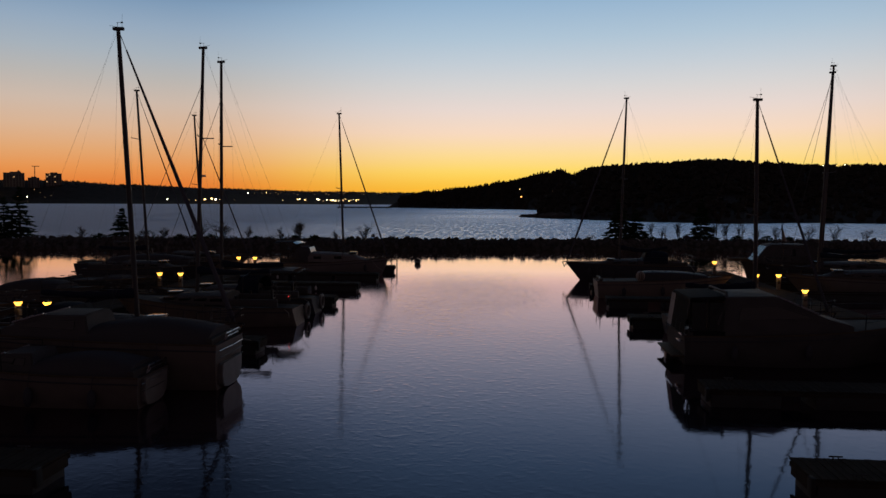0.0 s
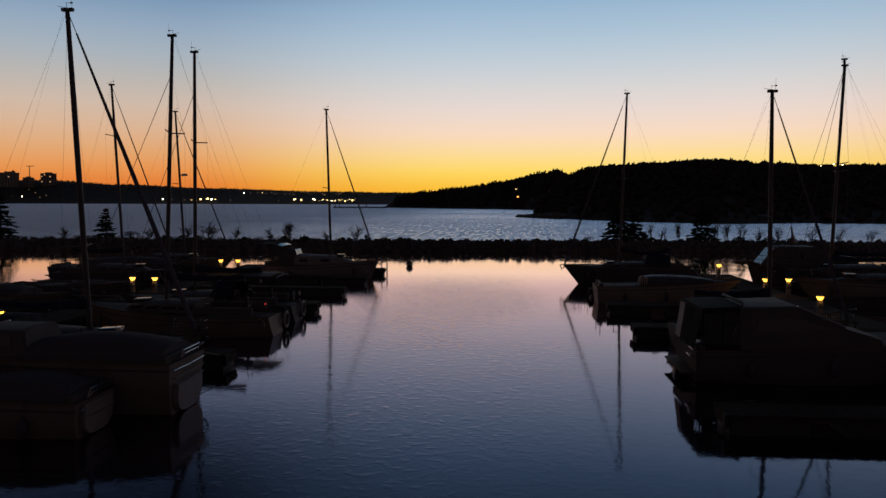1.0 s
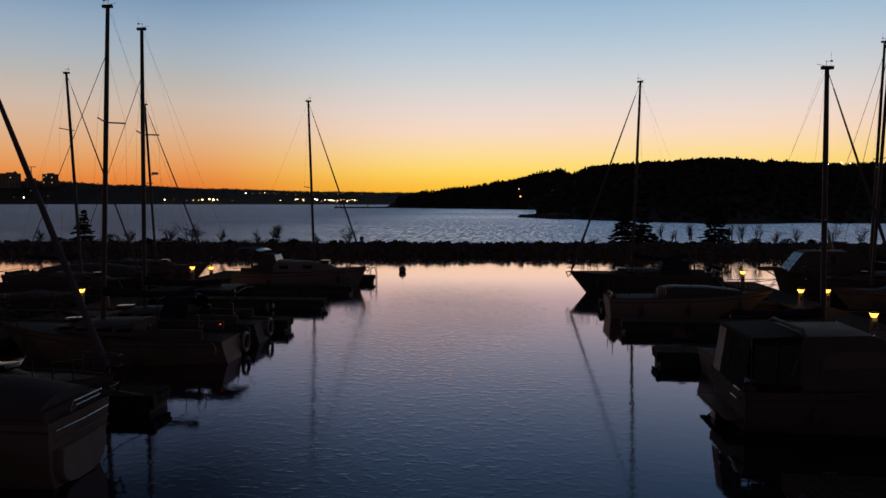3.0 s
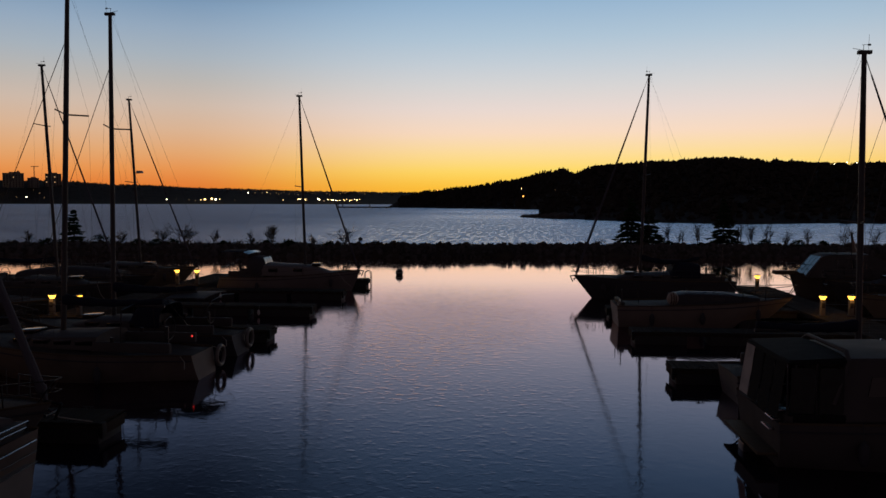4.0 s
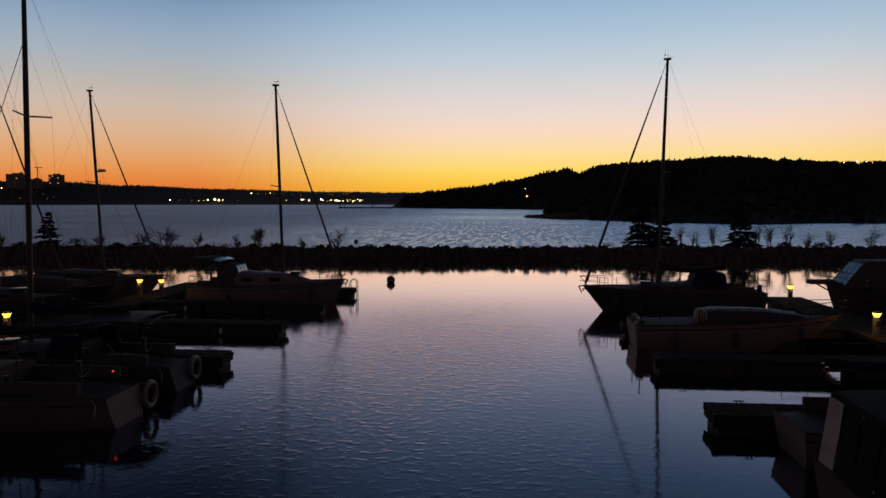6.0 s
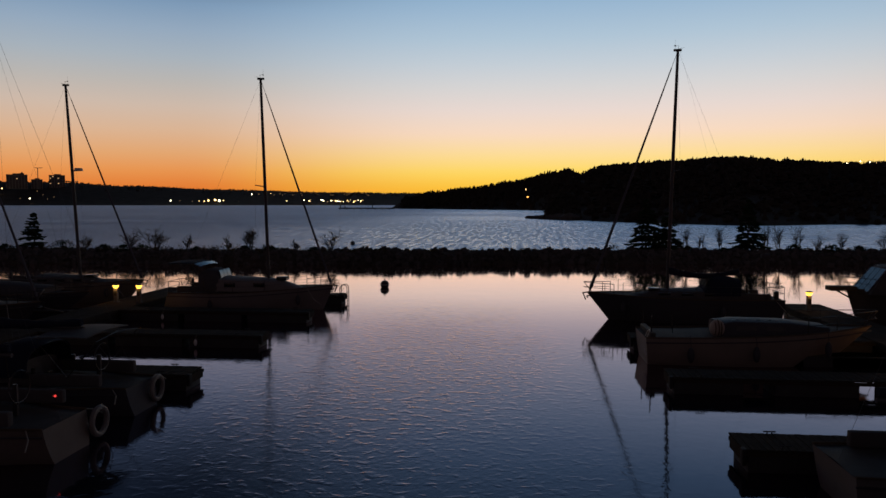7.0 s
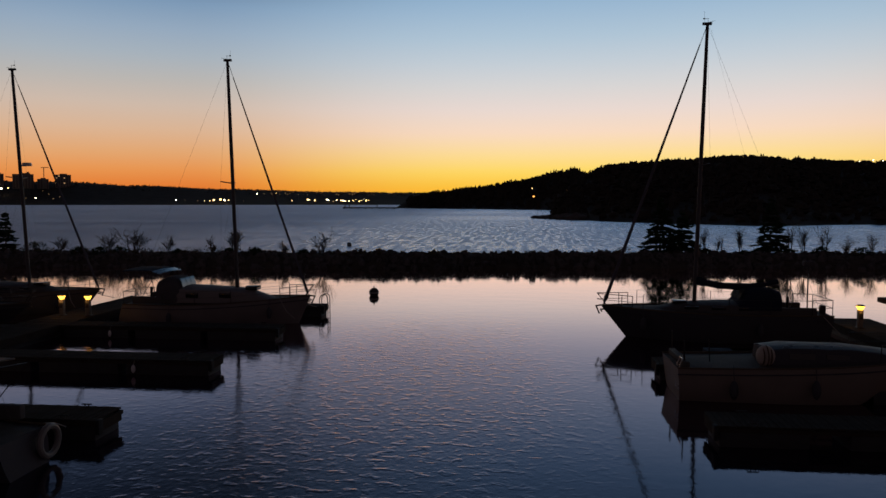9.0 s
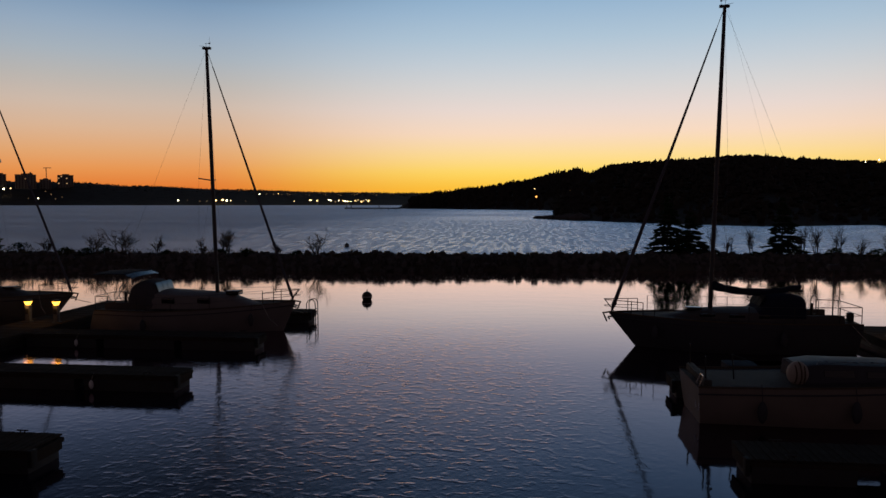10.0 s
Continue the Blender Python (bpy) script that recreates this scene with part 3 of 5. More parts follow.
def hull_parts(root, L, B, fb, fs, hull_mat, draft=0.45, stern_w=0.72, rake=1.1, deck_mat=None, stripe=None, scoop=0.0):
    N = 22
    secs, edge = [], []
    for i in range(N + 1):
        s = i / N
        half = hull_section(s, L, B, fb, fs, draft, stern_w, rake, scoop=scoop)
        secs.append(half + [(x, -y, z) for x, y, z in reversed(half[:-1])])
        edge.append(half[0])
    hull = part("hull", loft(secs), hull_mat, root)
    deck = [[(x, y * 0.985 * k, z - 0.02 + 0.05 * (1 - abs(k)) * min(1, y)) for k in (1, 0.6, 0.2, -0.2, -0.6, -1)] for x, y, z in edge]
    part("deck", loft(deck, caps=False), deck_mat or DECK, root)
    for sgn in (1, -1):
        part("toe_rail", tube([(x, sgn * y, z + 0.015) for x, y, z in edge[::2]], 0.028, 5), TEAK, root)
        part("rub_strake", tube([(x, sgn * (y + 0.004), z - 0.16) for x, y, z in [(e[0], e[1], e[2]) for e in edge[::2]]], 0.022, 5), stripe or GEL_DARK, root)
    return edge


def deck_point(edge, x):
    best = min(edge, key=lambda e: abs(e[0] - x))
    return best


def trunk(x0, x1, w0, w1, z0, h0, h1, slope_f=0.5, slope_a=0.1, crown=0.08, n=8):
    """Cabin trunk from x0 (aft) to x1 (forward)."""
    secs = []
    for i in range(n + 1):
        t = i / n
        x = x0 + (x1 - x0) * t
        w, h = w0 + (w1 - w0) * t ** 1.6, h0 + (h1 - h0) * t
        k = smooth01(min(1, (1 - t) * n / (n * slope_f + 0.01))) if slope_f else 1
        h *= 0.06 + 0.94 * k
        secs.append([(x, w, z0), (x, w * 0.97, z0 + h * 0.55), (x, w * 0.88, z0 + h * 0.92), (x, w * 0.5, z0 + h + crown * 0.7), (x, 0, z0 + h + crown),
                     (x, -w * 0.5, z0 + h + crown * 0.7), (x, -w * 0.88, z0 + h * 0.92), (x, -w * 0.97, z0 + h * 0.55), (x, -w, z0)])
    return loft(secs)


def pulpit(root, edge, x_from, h=0.6, r=0.016, name="pulpit"):
    tip = edge[-1]
    a = deck_point(edge, x_from)
    b = deck_point(edge, (x_from + tip[0]) / 2)
    top = [(a[0], a[1], a[2] + h), (b[0], b[1], b[2] + h), (tip[0] + 0.15, 0.12, tip[2] + h), (tip[0] + 0.15, -0.12, tip[2] + h), (b[0], -b[1], b[2] + h), (a[0], -a[1], a[2] + h)]
    part(name, tube(top, r), STEEL, root, "bent stainless bow rail")
    mid = [(x, y, z - h * 0.48) for x, y, z in top]
    part("pulpit_lower_rail", tube(mid, r * 0.7), STEEL, root)
    for x, y, z in (a, b):
        for sgn in (1, -1):
            part("pulpit_leg", rods([((x, sgn * y * 0.96, z), (x, sgn * y, z + h))], r), STEEL, root)
    for sgn in (1, -1):
        part("pulpit_leg", rods([((tip[0] - 0.25, sgn * 0.1, tip[2]), (tip[0] + 0.14, sgn * 0.12, tip[2] + h))], r), STEEL, root)


def lifelines(root, edge, x0, x1, n=5, h=0.6):
    for sgn in (1, -1):
        tops, mids = [], []
        for i in range(n):
            x, y, z = deck_point(edge, x0 + (x1 - x0) * i / (n - 1))
            part("stanchion", rods([((x, sgn * y * 0.97, z), (x, sgn * y * 0.97, z + h))], 0.013), STEEL, root)
            tops.append((x, sgn * y * 0.97, z + h))
            mids.append((x, sgn * y * 0.97, z + h * 0.52))
        part("lifeline", tube(tops, 0.006, 4), WIRE, root)
        part("lifeline", tube(mids, 0.006, 4), WIRE, root)


def pushpit(root, edge, h=0.62):
    a, b = edge[0], edge[2]
    top = [(b[0], b[1], b[2] + h), (a[0] + 0.05, a[1] * 0.95, a[2] + h), (a[0] + 0.05, -a[1] * 0.95, a[2] + h), (b[0], -b[1], b[2] + h)]
    part("pushpit", tube(top, 0.016), STEEL, root, "bent stainless stern rail")
    part("pushpit_lower_rail", tube([(x, y, z - h * 0.48) for x, y, z in top], 0.012), STEEL, root)
    for x, y, z in top:
        part("pushpit_leg", rods([((x, y, z - h), (x, y, z))], 0.015), STEEL, root)


def fender_on(root, edge, x, sgn, drop=0.55):
    e = deck_point(edge, x)
    bm = bmesh.new()
    bmesh.ops.create_icosphere(bm, subdivisions=2, radius=0.12, matrix=Matrix.LocRotScale((e[0], sgn * (e[1] + 0.10), e[2] - drop), None, (1, 1, 2.3)))
    rod(bm, (e[0], sgn * (e[1] + 0.10), e[2] - drop + 0.25), (e[0], sgn * e[1], e[2] + 0.1), 0.01)
    part("fender", bm, GEL_DARK, root, "scuffed dark vinyl fender")


def mast_rig(root, edge, mx, top_x, top_z, base_z, r=0.085, spreader=(0.55, 0.9), stay_top=1.0, furl=0.055, bow_x=None, stern_x=None, boom=None,
             boom_z=2.25, vane=True, radar=None, sag_by=0.08):
    mast_bm = bmesh.new()
    rod(mast_bm, (mx, 0, base_z), (mx + (top_x - mx) * 0.7, 0, base_z + (top_z - base_z) * 0.7), r, r * 0.94, 12)
    rod(mast_bm, (mx + (top_x - mx) * 0.7, 0, base_z + (top_z - base_z) * 0.7), (top_x, 0, top_z), r * 0.94, r * 0.74, 12)
    mast = part("mast", mast_bm, ALU, root, "tall grey aluminium mast")

    def on_mast(f):
        return Vector((mx + (top_x - mx) * f, 0, base_z + (top_z - base_z) * f))
    part("masthead", boxed(top_x - 0.17, top_x + 0.19, -0.06, 0.06, top_z - 0.03, top_z + 0.07, 0.015), ALU, mast)
    if vane:
        bm = rods([((top_x - 0.02, 0, top_z), (top_x - 0.02, 0, top_z + 0.22)), ((top_x - 0.06, 0, top_z + 0.22), (top_x + 0.16, 0, top_z + 0.22)), ((top_x - 0.30, 0, top_z + 0.13), (top_x, 0, top_z + 0.07))], 0.007, 5)
        bmesh.ops.create_cube(bm, size=1, matrix=Matrix.LocRotScale((top_x + 0.13, 0, top_z + 0.22), None, (0.08, 0.008, 0.05)))
        part("wind_vane", bm, PLASTIC_B, mast)
        part("aerial", rods([((top_x + 0.12, 0.03, top_z), (top_x + 0.13, 0.03, top_z + 0.5))], 0.004, 4), WIRE, mast)
    f, half = spreader
    sp = on_mast(f)
    for sgn in (1, -1):
        tip = (sp.x - 0.22, sgn * half, sp.z + 0.06)
        part("spreader", rods([(tuple(sp), tip)], 0.026), ALU, mast)
        e = deck_point(edge, mx - 0.25)
        topf = on_mast(stay_top)
        part("shroud", tube([(mx - 0.2, sgn * e[1] * 0.95, e[2]), tip, tuple(topf)], 0.003, 4), WIRE, mast)
        part("lower_shroud", rods([((mx - 0.55, sgn * e[1] * 0.95, e[2]), tuple(sp))], 0.003, 4), WIRE, mast)
    tip = edge[-1]
    bow = Vector((bow_x if bow_x is not None else tip[0] - 0.12, 0, tip[2] + 0.05))
    head = on_mast(stay_top)
    if furl:
        d = head - bow
        bm = bmesh.new()
        rod(bm, bow, bow + d * 0.03, furl * 0.5, furl * 1.7, 8)
        rod(bm, bow + d * 0.03, bow + d * 0.5, furl * 1.25, furl * 0.95, 8)
        rod(bm, bow + d * 0.5, bow + d * 0.93, furl * 0.95, furl * 0.4, 8)
        part("furled_jib", bm, SAILCLOTH, root, "jib rolled tight round the forestay")
    part("forestay", rods([(tuple(bow), tuple(head))], 0.012, 5), WIRE, mast)
    st = edge[0]
    part("backstay", rods([((stern_x if stern_x is not None else st[0] + 0.1, 0, st[2]), (top_x, 0, top_z))], 0.0035, 4), WIRE, mast)
    if radar:
        rp = on_mast(radar)
        bm = bmesh.new()
        bmesh.ops.create_cone(bm, cap_ends=True, segments=14, radius1=0.24, radius2=0.20, depth=0.16, matrix=Matrix.Translation((rp.x + 0.38, 0, rp.z + 0.05)))
        rod(bm, (rp.x, 0, rp.z - 0.02), (rp.x + 0.35, 0, rp.z - 0.02), 0.03)
        part("radar_dome", bm, PLASTIC_W, mast, "white radar dome on a bracket")
    if boom:
        bx = mx - boom
        part("boom", rods([((mx - 0.08, 0, boom_z), (bx, 0, boom_z - 0.06))], 0.055, 8), ALU, root)
        secs = []
        for i in range(15):
            t = i / 14
            x = mx - 0.05 + (bx - mx) * t * 0.97
            hh = 0.20 + 0.16 * (1 - t) ** 2 + 0.03 * math.sin(i * 2.1)
            sag = -sag_by * math.sin(math.pi * t)
            z = boom_z + 0.02 + sag
            secs.append([(x, 0.13 * math.cos(a) * (1 - 0.4 * t), z + 0.06 + hh * 0.5 * (math.sin(a) + 0.2)) for a in [2 * math.pi * k / 10 for k in range(10)]])
        part("sail_cover", loft(secs, closed=True), CANVAS, root, "dark canvas cover over the stowed mainsail")
        part("topping_lift", rods([((bx, 0, boom_z - 0.05), (top_x - 0.1, 0, top_z))], 0.002, 4), WIRE, root)
    return mast


def dodger(root, x, w, z0, h, length, mat, glass):
    """Spray hood: a raked clear front, a cambered canvas top and an open back."""
    rise = [(0.0, 0.10), (0.10, 0.42), (0.27, 0.90), (0.45, 1.0), (0.75, 0.98), (1.0, 0.86)]
    secs = []
    for t in (0.0, 0.06, 0.13, 0.2, 0.27, 0.36, 0.5, 0.65, 0.8, 0.92, 1.0):
        xx, hh = x + length * (0.5 - t), h * curve_at(rise, t)
        k = 0.82 + 0.18 * min(1.0, t / 0.4)
        secs.append([(xx - 0.04 * math.sin(a), w * k * math.copysign(abs(math.cos(a)) ** 0.7, math.cos(a)), z0 + hh * max(0.0, math.sin(a)) ** 0.5) for a in [math.pi * j / 12 for j in range(13)]])
    shell = loft(secs, caps=False)
    bmesh.ops.solidify(shell, geom=shell.faces[:], thickness=0.015)
    hood_ob = part("dodger", shell, mat, root, "canvas spray hood over the companionway")
    for y0, y1 in ((-0.66, -0.24), (-0.20, 0.20), (0.24, 0.66)):
        pane = loft([[(x + length * (0.5 - t) + 0.035, w * y, z0 + h * curve_at(rise, t) + 0.02) for y in (y0, (y0 + y1) / 2, y1)] for t in (0.13, 0.17, 0.22, 0.27)], caps=False)
        bmesh.ops.solidify(pane, geom=pane.faces[:], thickness=0.008)
        part("dodger_window", pane, glass, hood_ob, "clear vinyl front window")
    part("hood_bow", tube([(x - length * 0.5, w * math.cos(a), z0 + 0.88 * h * max(0.0, math.sin(a)) ** 0.5) for a in [math.pi * j / 10 for j in range(11)]], 0.014), STEEL, root)


def sailboat(x_bow, x_stern, y, label, hull_mat=GEL, B=3.0, fb=1.2, fs=0.95, cabin=None, cabin_h=0.42, hood=None, hood_mat=CANVAS, bimini=None, rig=None, ring_at=None,
             windows=3, rake=1.1, extra=None, fenders=(0.3, -0.2), wheel=True, stripe=None, name="sailboat", scoop=0.0, top_mat=None, rail=True):
    """x_bow, x_stern: where the ends of the deck lie. rig: keywords of mast_rig with world x."""
    L, flip = abs(x_bow - x_stern), x_bow < x_stern
    mid = (x_bow + x_stern) / 2
    root = thing(name, pose(mid, y, 0, 0, 0, 180 if flip else 0), label, "sailboat", "moored boats")

    def lx(x):
        return (mid - x) if flip else (x - mid)
    edge = hull_parts(root, L, B, fb, fs, hull_mat, rake=rake, stripe=stripe, scoop=scoop, stern_w=0.52 if scoop else 0.72)
    c0, c1 = cabin or (-L * 0.14, L * 0.30)
    zc = deck_point(edge, (c0 + c1) / 2)[2] - 0.03
    # cabin tops take the dusk-darkened gelcoat, their dimness painted in
    part("cabin_trunk", trunk(c0, c1, B * 0.33, B * 0.16, zc, cabin_h, cabin_h * 0.7, 0.45), GEL_PALE if hull_mat is GEL_PALE else GEL_DUSK, root)
    for k in range(windows):
        t = (k + 0.5) / (windows + 1.2)
        wx = c0 + (c1 - c0) * t
        ww = B * 0.33 + (B * 0.16 - B * 0.33) * t ** 1.6
        for sgn in (1, -1):
            part("cabin_window", boxed(wx - 0.28, wx + 0.28, sgn * ww * 0.985 - 0.02, sgn * ww * 0.985 + 0.02, zc + cabin_h * 0.36, zc + cabin_h * 0.70, 0.015), SCREEN, root)
    part("hatch", boxed(c0 + (c1 - c0) * 0.62, c0 + (c1 - c0) * 0.62 + 0.55, -0.28, 0.28, zc + cabin_h * 0.80, zc + cabin_h * 1.02 + 0.05, 0.02), SCREEN, root)
    for sgn in (1, -1):
        part("cockpit_coaming", boxed(-L / 2 + 0.5 + scoop, c0 + 0.1, sgn * B * 0.30 - 0.09, sgn * B * 0.30 + 0.09, zc - 0.06, zc + 0.26, 0.05), GEL_DUSK, root)
    for k in range(2):
        part("winch", rods([((c0 - 0.5, (1 - 2 * k) * B * 0.30, zc + 0.25), (c0 - 0.5, (1 - 2 * k) * B * 0.30, zc + 0.40))], 0.06, 10), STEEL, root)
    if wheel:
        part("wheel", ring(0.36, 0.016, (-L / 2 + 1.2, 0, zc + 0.55), "X", 18, 5), STEEL, root)
        part("wheel_pedestal", rods([((-L / 2 + 1.3, 0, zc - 0.1), (-L / 2 + 1.3, 0, zc + 0.6))], 0.06), PLASTIC_B, root)
    pulpit(root, edge, L / 2 - 1.25, h=0.5)
    if rail:
        pushpit(root, edge)
        lifelines(root, edge, -L / 2 + 0.9, L / 2 - 1.4)
    for k, fx in enumerate(fenders):
        fender_on(root, edge, L * fx, -1 if not flip else 1)
        fender_on(root, edge, L * fx * 0.8, 1 if not flip else -1)
    bm = rods([((L / 2 - 0.15, 0, fb + 0.03), (L / 2 + 0.22, 0, fb - 0.03)), ((L / 2 + 0.20, 0, fb), (L / 2 + 0.05, 0, fb - 0.35))], 0.03)
    rod(bm, (L / 2 - 0.02, -0.22, fb - 0.22), (L / 2 - 0.02, 0.22, fb - 0.22), 0.03)
    part("anchor", bm, STEEL, root, "galvanised anchor on the bow roller")
    if hood:
        hx, hz, hl = hood
        dodger(root, lx(hx), B * 0.34, zc + 0.15, hz - zc - 0.15, hl, hood_mat, VINYL_GLOSS if bimini else VINYL)
    if bimini:
        xa, xb, z = lx(bimini[0]), lx(bimini[1]), bimini[2]
        secs = [[(xa + (xb - xa) * t, B * 0.36 * k, z + 0.06 * (1 - k * k) + 0.04 * math.sin(math.pi * t)) for k in (-1, -0.6, 0, 0.6, 1)] for t in (0.2, 0.45, 0.75, 1)]
        top = loft(secs, caps=False)
        bmesh.ops.solidify(top, geom=top.faces[:], thickness=0.03)
        part("bimini", top, top_mat or CANVAS, root, "taut sunshade on a bent frame")
        if not top_mat:
            front = loft([[(xa + (xb - xa) * t, B * 0.36 * k, z + 0.05 * (1 - k * k) - 0.14 * (0.2 - t) / 0.2) for k in (-1, -0.6, 0, 0.6, 1)] for t in (0, 0.06, 0.12, 0.19)], caps=False)
            bmesh.ops.solidify(front, geom=front.faces[:], thickness=0.012)
            part("bimini_front", front, VINYL_GLOSS, root, "clear drooping front panel of the sunshade")
        for t in (0.05, 0.95):
            x = xa + (xb - xa) * t
            part("bimini_bow", tube([((xa + xb) / 2, -B * 0.36, zc + 0.2), (x, -B * 0.36, z - 0.04), (x, 0, z + 0.06), (x, B * 0.36, z - 0.04), ((xa + xb) / 2, B * 0.36, zc + 0.2)], 0.013), STEEL, root)
    if rig:
        r = dict(rig)
        r["mx"], r["top_x"] = lx(r["mx"]), lx(r["top_x"])
        mast_rig(root, edge, base_z=zc + cabin_h * 0.75, **r)
    if ring_at is not None:
        ry, rz = ring_at
        part("lifebuoy", ring(0.31, 0.07, (-L / 2 - 0.02, ry, rz), "X"), FENDER, root, "pale ring lifebuoy hung on the stern")
    for sgn in (1, -1):
        e = edge[-4]
        part("mooring_line", tube([(e[0], sgn * e[1], e[2]), (e[0] + 0.5, sgn * (e[1] + 0.6), 0.72), (e[0] + 1.0, sgn * (e[1] + 1.05), 0.5)] if not flip else
                                  [(edge[1][0], sgn * edge[1][1], edge[1][2]), (edge[1][0] - 0.3, sgn * (edge[1][1] + 0.35), 0.68), (edge[1][0] - 0.4, sgn * (edge[1][1] + 0.6), 0.52)], 0.016, 5), ROPE, root)
    return root, edge, lx, zc


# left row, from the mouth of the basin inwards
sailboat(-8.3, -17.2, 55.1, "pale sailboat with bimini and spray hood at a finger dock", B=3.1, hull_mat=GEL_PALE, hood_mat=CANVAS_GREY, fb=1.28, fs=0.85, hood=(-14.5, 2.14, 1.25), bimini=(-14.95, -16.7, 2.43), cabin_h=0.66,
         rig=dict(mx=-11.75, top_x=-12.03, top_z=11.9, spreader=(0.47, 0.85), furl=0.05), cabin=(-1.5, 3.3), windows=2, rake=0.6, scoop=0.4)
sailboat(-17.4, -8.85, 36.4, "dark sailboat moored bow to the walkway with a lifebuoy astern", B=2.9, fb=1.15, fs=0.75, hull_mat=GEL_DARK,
         rig=dict(mx=-13.75, top_x=-13.59, top_z=12.2, spreader=(0.63, 0.9), stay_top=0.84, furl=0.0, boom=3.2), ring_at=(-0.6, 0.46), hood=(-12.2, 1.9, 1.3), rail=False, scoop=0.25, bimini=(-9.5, -11.3, 2.07), top_mat=GEL_DUSK)
# hull colour lowered to stand in for dusk shade on the transom
white_boat = sailboat(-17.4, -8.75, 32.9, "dusk-darkened sailboat with a row of ports moored bow to the walkway", B=3.1, fb=1.25, fs=0.78,
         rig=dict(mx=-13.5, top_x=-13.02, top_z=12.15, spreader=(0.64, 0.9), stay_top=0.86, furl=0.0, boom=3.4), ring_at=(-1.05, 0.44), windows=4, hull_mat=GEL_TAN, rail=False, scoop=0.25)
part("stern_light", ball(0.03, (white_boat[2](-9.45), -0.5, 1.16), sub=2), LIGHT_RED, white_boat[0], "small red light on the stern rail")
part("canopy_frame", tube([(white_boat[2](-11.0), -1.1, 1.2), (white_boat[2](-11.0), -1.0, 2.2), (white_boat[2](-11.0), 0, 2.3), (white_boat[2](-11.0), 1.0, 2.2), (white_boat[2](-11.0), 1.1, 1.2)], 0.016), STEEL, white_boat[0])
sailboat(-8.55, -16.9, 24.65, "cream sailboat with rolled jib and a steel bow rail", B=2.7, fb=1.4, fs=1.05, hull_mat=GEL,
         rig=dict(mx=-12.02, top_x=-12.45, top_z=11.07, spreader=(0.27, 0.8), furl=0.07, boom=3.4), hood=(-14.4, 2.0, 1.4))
# berths beyond the left walkway
sailboat(-19.7, -27.6, 48.1, "sailboat with a tall mast berthed beyond the walkway", B=3.1, hull_mat=GEL_DARK,
         rig=dict(mx=-23.4, top_x=-23.93, top_z=12.65, spreader=(0.72, 0.7), furl=0.045, boom=3.4))
sailboat(-19.7, -29.0, 57.3, "sailboat with a radar on its mast at the outer berth", B=3.1,
         rig=dict(mx=-23.5, top_x=-24.03, top_z=12.1, spreader=(0.5, 0.8), furl=0.05, radar=0.56))
# right row
dark_boat = sailboat(4.5, 13.2, 53.3, "dark-hulled sailboat with sagging sail cover and spray hood", hull_mat=GEL_DARK, B=2.9, fb=1.28, fs=1.1, cabin=(-1.7, 2.6), cabin_h=0.36,
         hood=(10.5, 2.12, 1.7), rig=dict(mx=8.25, top_x=8.53, top_z=12.6, spreader=(0.5, 0.6), furl=0.06, boom=3.3, boom_z=2.24, sag_by=0.24))
db_root, db_edge, db_lx, db_zc = dark_boat
pole_x = db_lx(12.95)
part("stern_pole", rods([((pole_x, -0.75, 1.0), (pole_x, -0.75, 2.95))], 0.028, 8), ALU, db_root)
part("stern_lantern", boxed(pole_x - 0.2, pole_x + 0.2, -0.9, -0.6, 2.9, 3.12, 0.05), CANVAS_GREY, db_root, "small grey box on the stern pole")
part("outboard", boxed(pole_x - 0.26, pole_x - 0.04, 0.28, 0.5, 1.12, 1.46, 0.06), PLASTIC_B, db_root, "small black outboard clamped to the stern rail")
part("outboard_leg", boxed(pole_x - 0.24, pole_x - 0.12, 0.34, 0.46, 0.75, 1.3, 0.03), PLASTIC_B, db_root)
sailboat(13.4, 7.0, 31.75, "small sailboat lying inside the motor cruiser", B=2.6, fb=1.05, fs=0.8,
         rig=dict(mx=10.42, top_x=10.28, top_z=9.55, spreader=(0.45, 0.7), furl=0.05, boom=2.8, boom_z=2.0), wheel=False, rail=False)
sailboat(17.6, 27.0, 51.35, "large dark sailboat with a tall mast beside a deckhouse cruiser", B=3.2, fb=1.35, fs=1.1, hull_mat=GEL_DARK,
         rig=dict(mx=21.03, top_x=21.36, top_z=14.3, spreader=(0.5, 0.9), stay_top=0.95, furl=0.0, boom=3.8))
staff_boat = sailboat(17.0, 26.0, 46.7, "sailboat with a thick mast beyond the lamp-lit walkway", B=3.0,
         rig=dict(mx=18.95, top_x=19.37, top_z=13.1, spreader=(0.5, 0.9), furl=0.0, boom=3.4))

bx = staff_boat[2](16.75)
part("flagstaff", rods([((bx - 0.2, 0, 1.2), (bx, 0, 4.2))], 0.018), ALU, staff_boat[0])
bm = loft([[(bx - 0.04 - 0.30 * (4.1 - z) / 0.95 * k, 0.05 * math.sin(k * 7 + z * 3), z) for k in (0.0, 0.25, 0.5, 0.75, 1.0)] for z in (4.1, 3.85, 3.6, 3.35, 3.15)], caps=False)
bmesh.ops.solidify(bm, geom=bm.faces[:], thickness=0.012)
part("flag", bm, FENDER, staff_boat[0], "pale flag hanging limp from its staff")


